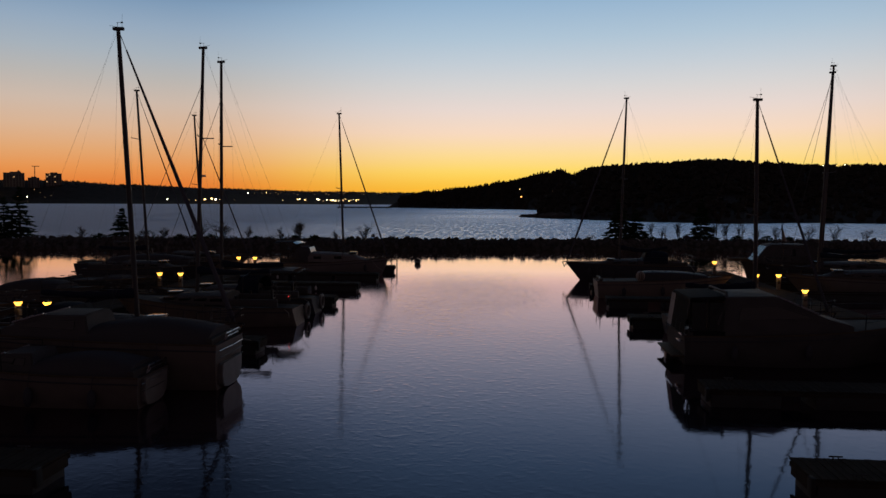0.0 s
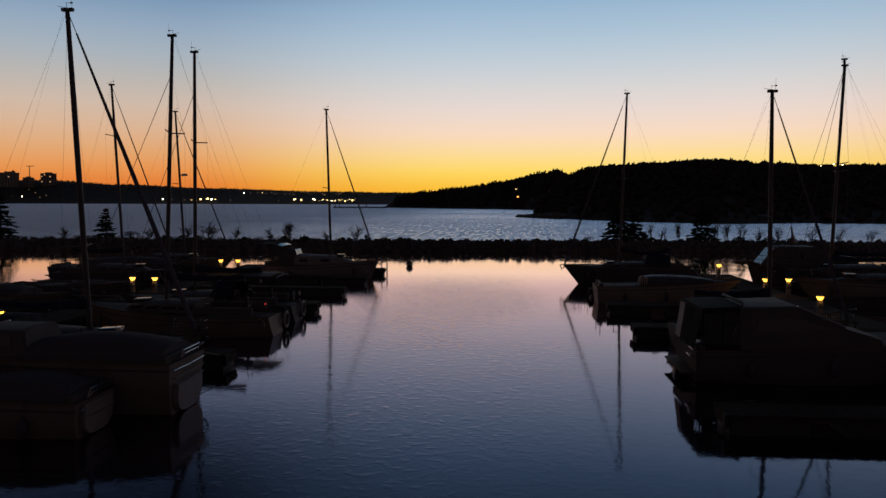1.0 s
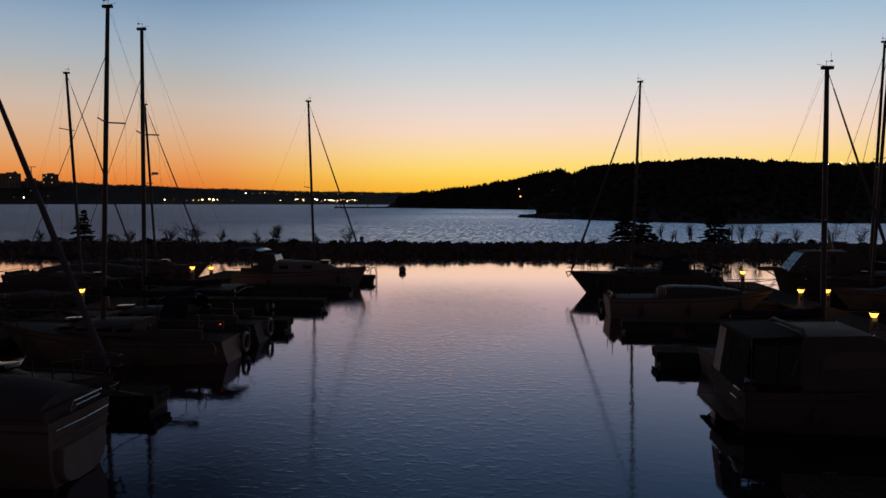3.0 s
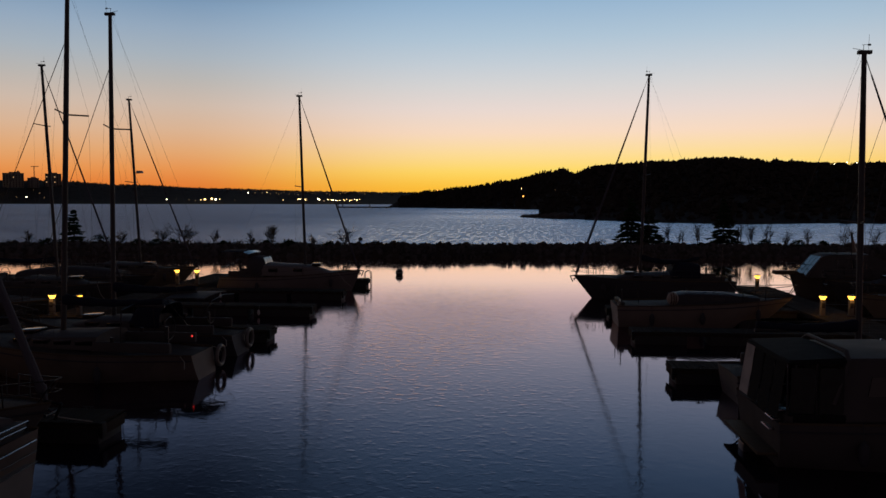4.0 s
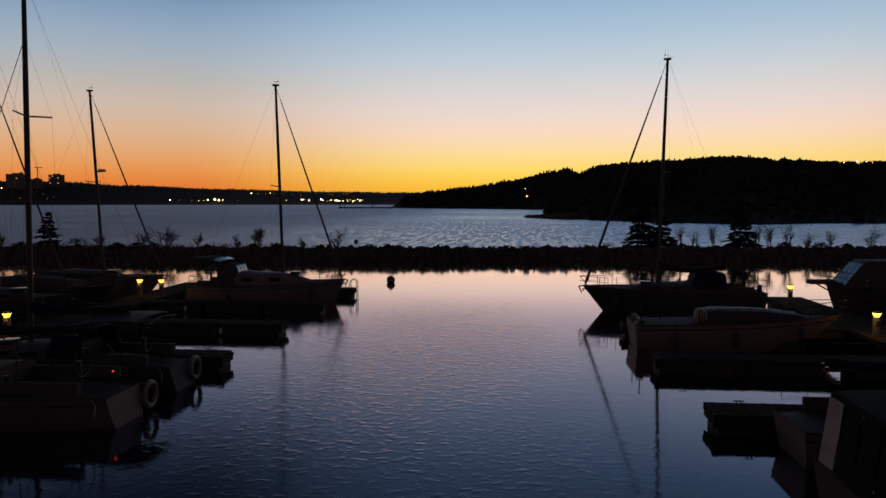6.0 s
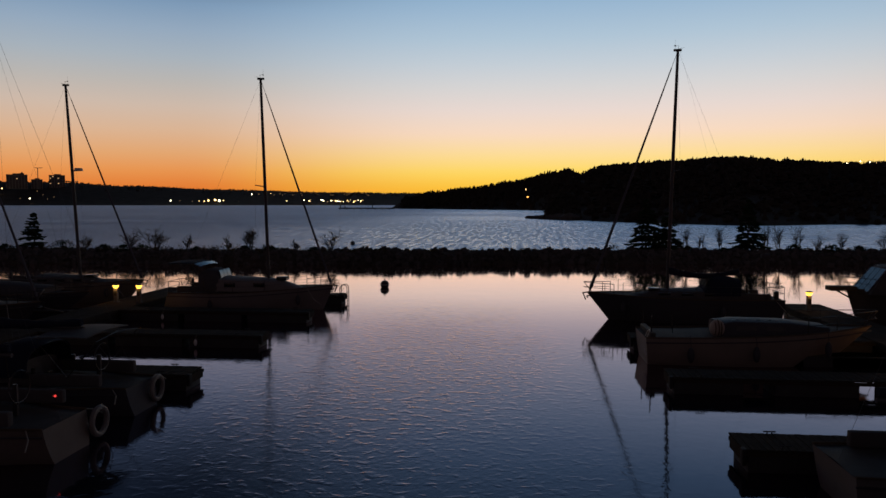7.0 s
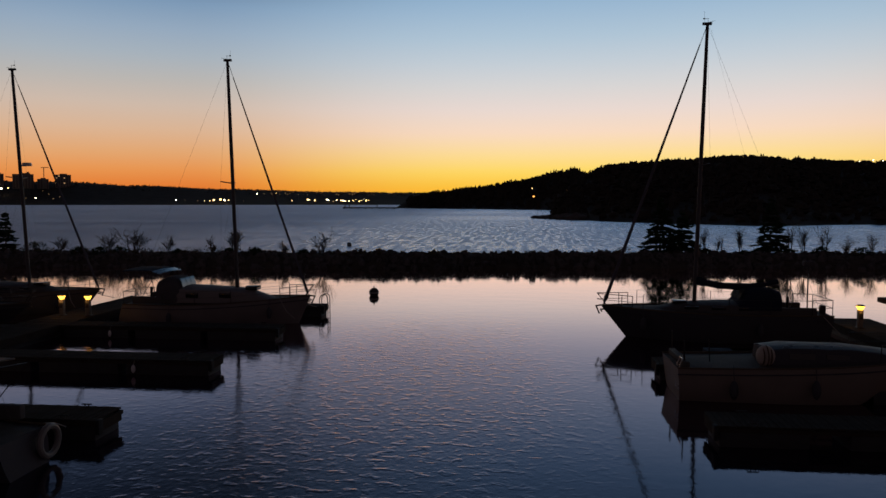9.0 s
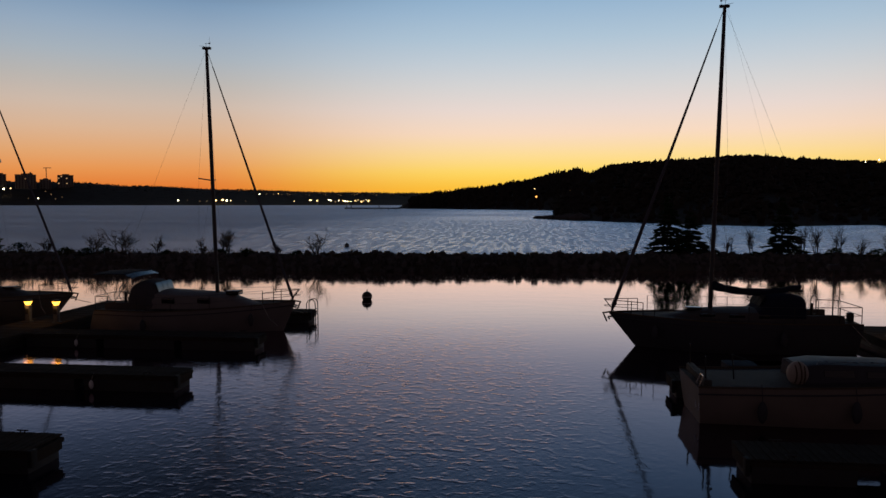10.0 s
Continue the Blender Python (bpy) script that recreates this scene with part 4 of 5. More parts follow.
def prism(profile, w0, w1, z0, z1):
    """A deckhouse: side profile (x, z) carried across the beam, narrower towards the top."""
    bm = bmesh.new()

    def half(z):
        return w0 + (w1 - w0) * (z - z0) / (z1 - z0)
    rings = [[bm.verts.new((x, k * half(z), z + (0.05 if abs(k) < 0.6 and z > z0 + 0.1 else 0.0))) for x, z in profile] for k in (1, 0.55, -0.55, -1)]
    n = len(profile)
    for a, b in zip(rings, rings[1:]):
        for i in range(n):
            bm.faces.new((a[i], a[(i + 1) % n], b[(i + 1) % n], b[i]))
    bm.faces.new(rings[0])
    bm.faces.new(rings[-1])
    bmesh.ops.bevel(bm, geom=[e for e in bm.edges if e.calc_length() > 0.3], offset=0.035, segments=2, affect="EDGES")
    return bm


def side_panel(profile, w0, w1, z0, z1, sgn, proud=0.02, thick=0.03):
    bm = bmesh.new()

    def half(z):
        return w0 + (w1 - w0) * (z - z0) / (z1 - z0)
    a = [bm.verts.new((x, sgn * (half(z) + proud), z)) for x, z in profile]
    b = [bm.verts.new((x, sgn * (half(z) + proud - thick), z)) for x, z in profile]
    n = len(profile)
    bm.faces.new(a)
    bm.faces.new(b)
    for i in range(n):
        bm.faces.new((a[i], a[(i + 1) % n], b[(i + 1) % n], b[i]))
    return bm


def cruiser(x_bow, x_stern, y, label, B=3.3, fb=1.5, fs=1.0, house=None, hw=(1.25, 1.0), window=None, screen=None, enclosure=None, platform=True, ladder=False,
            hull_mat=GEL, house_mat=None, sprit=False, arch=None, name="motor_cruiser", canopy=None, rake=1.5):
    """house, window, screen, enclosure: side profiles of (x aft of the bow, z)."""
    L, flip = abs(x_bow - x_stern), x_bow < x_stern
    mid = (x_bow + x_stern) / 2
    root = thing(name, pose(mid, y, 0, 0, 0, 180 if flip else 0), label, "motorboat", "moored boats")
    edge = hull_parts(root, L, B, fb, fs, hull_mat, stern_w=0.92, rake=rake)

    def loc(prof):
        return [(L / 2 - x, z) for x, z in prof]
    if house:
        zs = [z for _, z in house]
        z0, z1 = min(zs), max(zs)
        part("deckhouse", prism(loc(house), hw[0], hw[1], z0, z1), house_mat or GEL, root)
        for sgn in (1, -1):
            for pane in window or ():
                part("side_window", side_panel(loc(pane), hw[0], hw[1], z0, z1, sgn), SCREEN, root, "dark tinted side window")
        if screen:
            (xa, za), (xb, zb) = loc(screen)
            for k in range(3):
                ya, yb = (-0.9 + 0.62 * k) * hw[1], (-0.9 + 0.62 * k + 0.56) * hw[1]
                n = Vector((zb - za, 0, xa - xb)).normalized() * 0.03
                n = n if n.z > 0 else -n
                quad = [Vector((xa, ya, za)) + n, Vector((xa, yb, za)) + n, Vector((xb, yb * 0.92, zb)) + n, Vector((xb, ya * 0.92, zb)) + n]
                bm = bmesh.new()
                top = [bm.verts.new(v + n * 0.4) for v in quad]
                low = [bm.verts.new(v - n) for v in quad]
                bm.faces.new(top)
                bm.faces.new(low)
                for i in range(4):
                    bm.faces.new((top[i], top[(i + 1) % 4], low[(i + 1) % 4], low[i]))
                part("windscreen_pane", bm, VINYL_GLOSS, root, "raked glossy windscreen pane")
            for sgn in (1, -1):
                part("windscreen_pillar", rods([((xa + 0.02, sgn * hw[1] * 0.98, za + 0.05), (xb + 0.02, sgn * hw[1] * 0.92, zb + 0.05))], 0.026), CHROME, root, "bright windscreen frame")
    if enclosure:
        xa, xb, za, zb = enclosure
        xa, xb = L / 2 - xa, L / 2 - xb
        part("cockpit_canopy", prism([(xa, zb), (xb, zb - 0.06), (xb - 0.03, zb - 0.16), (xa, zb - 0.12)], hw[0], hw[0] * 0.96, zb - 0.16, zb), CANVAS_BLACK, root, "dark canvas cockpit roof")
        for sgn in (1, -1):
            yy = sgn * hw[0]
            for k in range(2):
                x0, x1 = xa + (xb - xa) * k / 2, xa + (xb - xa) * (k + 1) / 2
                part("side_curtain", boxed(min(x0, x1) + 0.05, max(x0, x1) - 0.05, yy - 0.015, yy + 0.015, za + 0.15, zb - 0.2, 0.01), VINYL, root, "clear vinyl side curtain")
                part("canopy_frame", rods([((x1, yy, za), (x1, yy * 0.97, zb - 0.1))], 0.022), STEEL, root)
            part("curtain_skirt", boxed(min(xa, xb), max(xa, xb), yy - 0.02, yy + 0.02, za - 0.05, za + 0.13, 0.01), CANVAS_BLACK, root)
        for k in range(4):
            ya = -hw[0] + 2 * hw[0] * k / 4
            part("aft_curtain", loft([[(xb - 0.02 - 0.16 * (1 - t), ya + 0.07 + 0.02 * math.sin(t * 9), za + (zb - za - 0.15) * t), (xb - 0.16 * (1 - t) - 0.05, ya + hw[0] / 2 - 0.07, za + (zb - za - 0.15) * t)] for t in (0, 0.25, 0.5, 0.75, 1)], caps=False),
                 CURTAIN if k == 3 else CANVAS_BLACK, root, "pale slanting aft curtain" if k == 3 else "slanting aft curtain")
    if canopy:
        xa, xb, za, zb = canopy
        secs = []
        for i in range(9):
            t = i / 8
            secs.append([(L / 2 - (xa + (xb - xa) * t), B * 0.40 * math.cos(a), za + (zb - za) * (0.35 + 0.65 * math.sin(math.pi * (0.15 + 0.7 * t))) * math.sin(a) ** 0.6) for a in [math.pi * k / 10 for k in range(11)]])
        part("tonneau_cover", loft(secs), CANVAS_GREY, root, "taut grey tonneau cover")
    if platform:
        part("swim_platform", boxed(-L / 2 - 0.45, -L / 2 + 0.05, -B * 0.38, B * 0.38, 0.26, 0.33, 0.03), TEAK, root)
        for sgn in (1, -1):
            part("platform_strut", rods([((-L / 2 - 0.34, sgn * B * 0.3, 0.26), (-L / 2, sgn * B * 0.3, -0.05))], 0.025), STEEL, root)
        part("outdrive", boxed(-L / 2 - 0.42, -L / 2 + 0.02, -0.2, 0.2, -0.35, 0.2, 0.06), PLASTIC_B, root)
    if ladder:
        for k in range(2, 5):
            part("boarding_step", boxed(-L / 2 - 0.05 - 0.07 * (4 - k), -L / 2 + 0.22 - 0.07 * (4 - k), -1.1, -0.6, 0.38 + 0.2 * k, 0.42 + 0.2 * k, 0.012), CHROME, root, "bright boarding step on the transom")
    if arch:
        ax, az = L / 2 - arch[0], arch[1]
        part("radar_arch", tube([(ax - 0.3, hw[0], fs + 0.4), (ax, hw[0] * 0.95, az - 0.15), (ax + 0.05, hw[0] * 0.75, az), (ax + 0.05, -hw[0] * 0.75, az), (ax, -hw[0] * 0.95, az - 0.15), (ax - 0.3, -hw[0], fs + 0.4)], 0.05, 8), house_mat or GEL, root)
    if sprit:
        part("bow_platform", boxed(L / 2 - 0.4, L / 2 + 0.85, -0.3, 0.3, fb - 0.10, fb + 0.12, 0.05), TEAK, root)
        for sgn in (1, -1):
            part("platform_stay", rods([((L / 2 + 0.6, sgn * 0.2, fb), (L / 2 - 0.45, sgn * 0.1, fb - 0.6))], 0.02), STEEL, root)
    pulpit(root, edge, L / 2 - 2.6, h=0.55)
    for fx in (0.25, -0.05, -0.3):
        fender_on(root, edge, L * fx, 1)
        fender_on(root, edge, L * fx, -1)
    part("cockpit_coaming", boxed(-L / 2 + 0.05, -L / 2 + 0.25, -B * 0.42, B * 0.42, fs - 0.05, fs + 0.18, 0.05), DECK, root)
    return root


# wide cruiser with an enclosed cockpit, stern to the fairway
# white boat, its dusk darkness painted into the gelcoat
cruiser(14.75, 6.35, 27.3, "dusk-darkened white motor cruiser with enclosed aft cockpit and raked windscreen", B=3.1, hull_mat=GEL_DUSK, house_mat=GEL_DUSK, fb=1.5, fs=1.0,
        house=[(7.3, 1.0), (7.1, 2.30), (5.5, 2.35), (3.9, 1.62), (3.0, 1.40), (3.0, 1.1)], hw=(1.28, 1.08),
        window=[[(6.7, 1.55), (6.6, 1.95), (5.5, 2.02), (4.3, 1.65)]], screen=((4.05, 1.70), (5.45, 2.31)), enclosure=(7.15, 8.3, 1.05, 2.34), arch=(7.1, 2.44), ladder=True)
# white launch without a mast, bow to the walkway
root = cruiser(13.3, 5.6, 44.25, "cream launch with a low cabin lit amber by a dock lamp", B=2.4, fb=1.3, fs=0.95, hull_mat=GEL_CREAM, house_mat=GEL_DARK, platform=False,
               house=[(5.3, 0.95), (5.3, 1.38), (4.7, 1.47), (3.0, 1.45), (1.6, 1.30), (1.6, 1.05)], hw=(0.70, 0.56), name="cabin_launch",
               window=[[(4.7, 1.18), (4.7, 1.34), (4.0, 1.34), (4.0, 1.18)], [(3.7, 1.18), (3.7, 1.33), (3.1, 1.32), (3.1, 1.18)]])
# the hood's lit look is painted into its pale colour
hood = part("cabin_hood", ball(0.30, (-1.48, -0.62, 1.26), (0.85, 0.8, 1.0), 3), HOOD_LIT, root, "rounded hood over the companionway, painted pale as if lit")
for k in range(3):
    part("hood_stripe", ring(0.285 - 0.045 * abs(k - 1), 0.022, (-1.58 + 0.1 * k, -0.62, 1.26), "X", 24, 5), TEAK, hood, "brown stripe round the hood")
part("cabin_handrail", tube([(-1.0, -0.5, 1.44), (-0.95, -0.5, 1.53), (0.6, -0.5, 1.53), (0.65, -0.5, 1.44)], 0.012, 5), CHROME, root)
for k in range(2):
    part("stern_post", rods([((-3.72, 0.85 - 1.7 * k, 0.9), (-3.74, 0.85 - 1.7 * k, 1.68))], 0.02), STEEL, root)
part("stern_ladder", tube([(-3.9, -0.95, 0.35), (-3.88, -0.95, 1.0), (-3.8, -0.95, 1.2), (-3.8, -0.65, 1.2), (-3.88, -0.65, 1.0), (-3.9, -0.65, 0.35)], 0.014, 6), CHROME, root, "bright folding ladder on the transom")
part("tiller_post", rods([((-2.9, -0.3, 1.0), (-2.95, -0.3, 1.62)), ((-2.95, -0.3, 1.62), (-2.6, -0.3, 1.5))], 0.018), STEEL, root)
# deckhouse cruiser beyond the right walkway
cruiser(16.9, 26.4, 54.6, "large cruiser with a raked bright windscreen and bow platform", B=2.9, hull_mat=GEL_DUSK, house_mat=GEL_DUSK, fb=1.45, fs=1.2, sprit=True,
        house=[(0.6, 1.25), (1.5, 2.42), (1.8, 2.55), (4.0, 2.57), (5.3, 2.0), (6.8, 1.85), (6.8, 1.2)], hw=(1.15, 0.85),
        window=[[(1.9, 1.8), (2.2, 2.3), (3.6, 2.3), (4.2, 1.8)], [(4.7, 1.55), (4.7, 1.85), (6.2, 1.72), (6.2, 1.5)]], screen=((0.68, 1.36), (1.5, 2.42)), name="deckhouse_cruiser", rake=0.5)
# near cruisers on the left, stern out


def transom_gear(root, L, B, fs, lines=3):
    """Pale rounded transom shield, bright trim across the stern and a short grab rail."""
    x, q = -L / 2 - 0.13, B / 2.9
    prof = [(-0.95, 0.80), (-0.98, 0.45), (-0.90, 0.22), (-0.68, 0.07), (-0.3, 0.02), (0.3, 0.02), (0.68, 0.07), (0.90, 0.22), (0.98, 0.45), (0.95, 0.80)]
    bm = bmesh.new()
    a = [bm.verts.new((x - 0.02 - 0.04 * (z / 0.8), y * q, z)) for y, z in prof]
    b = [bm.verts.new((x + 0.16, y * q, z)) for y, z in prof]
    bm.faces.new(a)
    bm.faces.new(b)
    for i in range(len(prof)):
        bm.faces.new((a[i], a[(i + 1) % len(prof)], b[(i + 1) % len(prof)], b[i]))
    bmesh.ops.bevel(bm, geom=bm.edges[:], offset=0.02, segments=2, affect="EDGES")
    part("transom_shield", bm, FENDER, root, "pale rounded lower transom")
    for k in range(lines):
        z = fs - 0.16 - 0.2 * k
        part("stern_trim", tube([(x - 0.02, -B * 0.40, z), (x - 0.06, 0, z), (x - 0.02, B * 0.40, z)], 0.014, 6), ALU if k else CHROME, root)
    part("grab_rail", tube([(x + 0.1, -0.85, fs), (x + 0.05, -0.8, fs + 0.22), (x + 0.05, 0.2, fs + 0.22), (x + 0.1, 0.25, fs)], 0.016, 7), CHROME, root, "bright bent grab rail")
    part("grab_rail", tube([(x + 0.1, -0.78, fs), (x + 0.05, -0.74, fs + 0.12), (x + 0.05, 0.12, fs + 0.12), (x + 0.1, 0.18, fs)], 0.012, 7), CHROME, root)


root = cruiser(-16.9, -7.95, 22.1, "tan motor cruiser under a taut canvas cover, stern out", B=2.3, fb=1.6, fs=1.35, hull_mat=GEL_TAN, house_mat=GEL_DUSK, platform=False,
               house=[(5.2, 1.35), (5.0, 2.1), (3.8, 2.1), (2.6, 1.75), (2.2, 1.5)], hw=(0.9, 0.72), window=[[(4.7, 1.7), (4.7, 1.95), (3.8, 1.97), (3.0, 1.78)]],
               screen=((2.75, 1.82), (3.7, 2.08)), canopy=(4.9, 8.75, 1.3, 1.98))
transom_gear(root, 8.95, 2.3, 1.35)
root = cruiser(-15.4, -9.25, 19.95, "small grey-beige covered runabout with bright trim across its stern", B=1.9, fb=1.05, fs=0.85, hull_mat=GEL_TAN, house_mat=GEL_DUSK, platform=False,
               house=[(3.3, 0.85), (3.15, 1.38), (2.4, 1.36), (1.8, 1.12), (1.6, 0.95)], hw=(0.7, 0.55), window=[[(3.0, 1.08), (3.0, 1.26), (2.5, 1.28), (2.0, 1.14)]],
               screen=((1.9, 1.16), (2.4, 1.34)), canopy=(3.2, 5.95, 0.82, 1.36), name="covered_runabout")
transom_gear(root, 6.15, 1.9, 0.85, 2)
# low boats beyond the left walkway
for yy, xs, lab, mat, top in ((52.7, -30.6, "dark covered launch with rails beyond the walkway", GEL_DARK, 1.6), (43.3, -26.0, "low covered launch beyond the walkway", GEL_DARK, 1.0),
                              (37.0, -27.4, "pale covered launch beyond the walkway", GEL, 1.45), (30.6, -28.6, "covered launch with a grey tonneau beyond the walkway", GEL_DARK, 1.5)):
    cruiser(-20.2, xs, yy, lab, B=2.6, fb=0.62 + 0.3 * top, fs=0.42 + 0.3 * top, hull_mat=mat, canopy=(2.0, abs(xs + 20.2) - 2.2, 0.42 + 0.3 * top, top), name="covered_launch")
for yy in (34.2, 40.4, 45.6, 50.4):
    finger(-19.6, -29.5, yy, planks=False, label="narrow finger dock beyond the walkway")
for yy in (49.0, 44.0):
    finger(16.2, 26.0, yy - 0.6, 1.0, planks=False, label="narrow finger dock beside a large cruiser")

# loose gear on the docks
def dock_ladder(x, y):
    root = thing("dock_ladder", pose(x, y, DOCK_Z), "bent steel swim ladder on the end of a finger dock", "ladder")
    for k in range(2):
        yy = -0.2 + 0.4 * k
        part("ladder_rail", tube([(-0.25, yy, 0.0), (-0.25, yy, 0.38), (-0.15, yy, 0.52), (0.02, yy, 0.55), (0.14, yy, 0.45), (0.16, yy, 0.2), (0.16, yy, -0.7)], 0.022, 7), STEEL, root)
    for k in range(4):
        part("rung", rods([((0.16, -0.2, -0.6 + 0.24 * k), (0.16, 0.2, -0.6 + 0.24 * k))], 0.018), STEEL, root)


dock_ladder(-8.25, 57.5)


def dock_fender(x, y):
    root = thing("dock_fender", pose(x, y, 0), "small pale fender hung on the side of a finger dock", "fender", "dock fenders")
    part("fender_body", ball(0.07, (0, -0.06, 0.20), (1, 0.8, 2.0), 2), PLASTIC_W, root)
    part("lanyard", rods([((0, -0.05, 0.33), (0, 0.08, DOCK_Z + 0.01))], 0.01, 5), ROPE, root)


dock_fender(-11.15, 44.75)
dock_fender(-15.4, 50.7)


def buoy(x, y, r, label):
    root = thing("mooring_buoy", pose(x, y, 0), label, "buoy", "mooring buoys")
    part("float", ball(r, (0, 0, r * 0.62)), BUOY, root)
    part("band", ring(r * 0.99, r * 0.06, (0, 0, r * 0.62), "Z", 24, 6), PLASTIC_W, root)
    part("shackle", ring(r * 0.22, r * 0.05, (0, 0, r * 1.78), "X", 14, 6), STEEL, root)


buoy(-7.4, 65.3, 0.29, "round dark mooring buoy floating in the basin")
buoy(-20.0, 113.0, 0.3, "small dark round buoy out in the bay")


# ---------------------------------------------------------------- growth on the breakwater
def crest(x):
    return 87.2 + bw_y(x), bw_top(x) - 0.15


def conifer(x, dy, height, width, seed, dense=4.2, label="young spruce with drooping layered boughs on the breakwater"):
    rnd = random.Random(seed)
    y, z = crest(x)
    root = thing("spruce", pose(x, y + dy, z), label, "tree", "breakwater spruces")
    bm = bmesh.new()
    rod(bm, (0, 0, -0.2), (0, 0, height * 0.96), height * 0.022, 0.012, 7)
    part("trunk", bm, BARK, root)
    verts, faces = [], []
    tiers = int(height * dense)
    for i in range(tiers):
        t = (i + 0.3) / tiers
        zz = height * (0.06 + 0.92 * t) + rnd.uniform(-0.10, 0.10)
        reach = width / 2 * (1 - t) ** 0.85 + 0.06
        n = 9 - int(4 * t)
        for k in range(n):
            a = 2 * math.pi * (k + rnd.random() * 0.8) / n + i
            r = reach * (0.55 + 0.55 * rnd.random()) * (1.0 + 0.18 * math.sin(a + seed))
            droop = -0.22 * r + 0.30 * rnd.random() - 0.08
            d, s = Vector((math.cos(a), math.sin(a), 0)), Vector((-math.sin(a), math.cos(a), 0))
            for j in range(6):                              # a bough of overlapping sprays
                f = 0.15 + 0.85 * j / 5
                c = d * r * f + Vector((0, 0, zz + droop * f * f + 0.05 * rnd.random()))
                wd, ln = 0.16 * (1.15 - 0.7 * f) + 0.05, 0.26 * r + 0.07
                o = len(verts)
                for p in (c - d * ln * 0.3, c + s * wd * (0.7 + rnd.random()) + d * ln * 0.3 - Vector((0, 0, 0.05)), c + d * ln + Vector((0, 0, 0.03)), c - s * wd * (0.7 + rnd.random()) + d * ln * 0.3 - Vector((0, 0, 0.05)),
                          c + Vector((0, 0, 0.07)), c - Vector((0, 0, 0.08 + 0.06 * rnd.random()))):
                    verts.append(tuple(p))
                faces += [(o, o + 1, o + 4), (o + 1, o + 2, o + 4), (o + 2, o + 3, o + 4), (o + 3, o, o + 4), (o, o + 5, o + 1), (o + 1, o + 5, o + 2), (o + 2, o + 5, o + 3), (o + 3, o + 5, o)]
    me = bpy.data.meshes.new("crown")
    me.from_pydata(verts, [], faces)
    me.materials.append(NEEDLE)
    ob = new("crown", me)
    ob.parent = root
    return root


conifer(13.52, 0.4, 4.9, 3.8, 1)
conifer(15.54, 0.9, 3.8, 3.3, 2)
conifer(23.27, 0.6, 4.9, 3.3, 3)
conifer(-44.6, 0.3, 3.7, 2.5, 4, 3.8)
conifer(-56.3, 0.1, 6.2, 4.0, 5, 3.0)
conifer(-58.4, 0.5, 5.1, 3.6, 6, 3.0)


def shrub(x, dy, height, spread, seed, stems=5, label="bare leafless shrub on the breakwater crest"):
    rnd = random.Random(seed)
    y, z = crest(x)
    root = thing("bare_shrub", pose(x, y + dy, z), label, "shrub", "breakwater shrubs")
    wood, twigs = bmesh.new(), bmesh.new()
    lv, lf = [], []
    leafy = 0 if x > 14.5 else 3 if height > 2.3 else 2 if height > 1.6 else 1

    def grow(p, d, ln, r, level):
        q = p + d * ln
        rod(wood if level < 2 else twigs, p, q, r, r * 0.6, 5 if level < 2 else 3)
        if level >= 3:
            for _k in range(leafy):
                c = q + Vector((rnd.gauss(0, 0.07), rnd.gauss(0, 0.07), rnd.gauss(0, 0.05)))
                s = rnd.uniform(0.018, 0.045)
                o = len(lv)
                lv.extend(tuple(c + Vector((rnd.uniform(-s, s), rnd.uniform(-s, s), rnd.uniform(-s, s)))) for _v in range(3))
                lf.append((o, o + 1, o + 2))
        if level >= 4:
            return
        for k in range(3 if level < 3 else 2):
            w = spread * (0.85 + 0.4 * level)
            nd = (d + Vector((rnd.gauss(0, 0.55) * w, rnd.gauss(0, 0.55) * w, rnd.uniform(-0.25, 0.35)))).normalized()
            start = p + d * ln * (1.0 if k == 0 else rnd.uniform(0.35, 1.0))
            grow(start, nd, ln * rnd.uniform(0.45, 0.95), max(0.007 if x > 14.5 else 0.012, r * 0.62), level + 1)
    for _ in range(stems + 2):
        d = Vector((rnd.gauss(0, 0.4) * spread, rnd.gauss(0, 0.4) * spread, 1)).normalized()
        grow(Vector((rnd.uniform(-0.25, 0.25), rnd.uniform(-0.2, 0.2), -0.1)), d, height * rnd.uniform(0.2, 0.42), 0.03 * height / 2, 0)
    part("stem", wood, BARK, root)
    tagged(part("twig_mass", twigs, TWIG, root), kind="stuff")
    me = bpy.data.meshes.new("leaf_mass")
    me.from_pydata(lv, [], lf)
    me.materials.append(GRASS)
    ob = new("leaf_mass", me)
    ob.parent = root
    tagged(ob, kind="stuff")
    return root


for i, (x, h, sp, st) in enumerate(((-32.81, 2.64, 0.85, 5), (-35.74, 1.72, 0.6, 4), (-29.45, 1.49, 0.5, 3), (-23.8, 2.42, 0.5, 6), (-25.89, 1.38, 0.5, 4), (-15.84, 2.18, 0.7, 4), (-19.5, 1.15, 0.6, 4), (-39.92, 1.38, 0.6, 5), (17.33, 2.07, 0.45, 3), (18.9, 2.18, 0.35, 4), (20.47, 2.3, 0.35, 4), (24.72, 2.64, 0.35, 4), (26.07, 2.53, 0.4, 4), (27.63, 2.3, 0.4, 3), (29.31, 1.72, 0.7, 6), (31.89, 1.84, 0.6, 4), (35.14, 2.07, 0.6, 4), (38.5, 2.18, 0.6, 4), (42.42, 1.95, 0.6, 4), (10.16, 0.92, 0.7, 3), (-12.91, 0.8, 0.6, 3), (-49.35, 1.49, 0.6, 4))):
    shrub(x, 0.3 + 0.5 * math.sin(i * 2.2), h, sp, 40 + i, st)


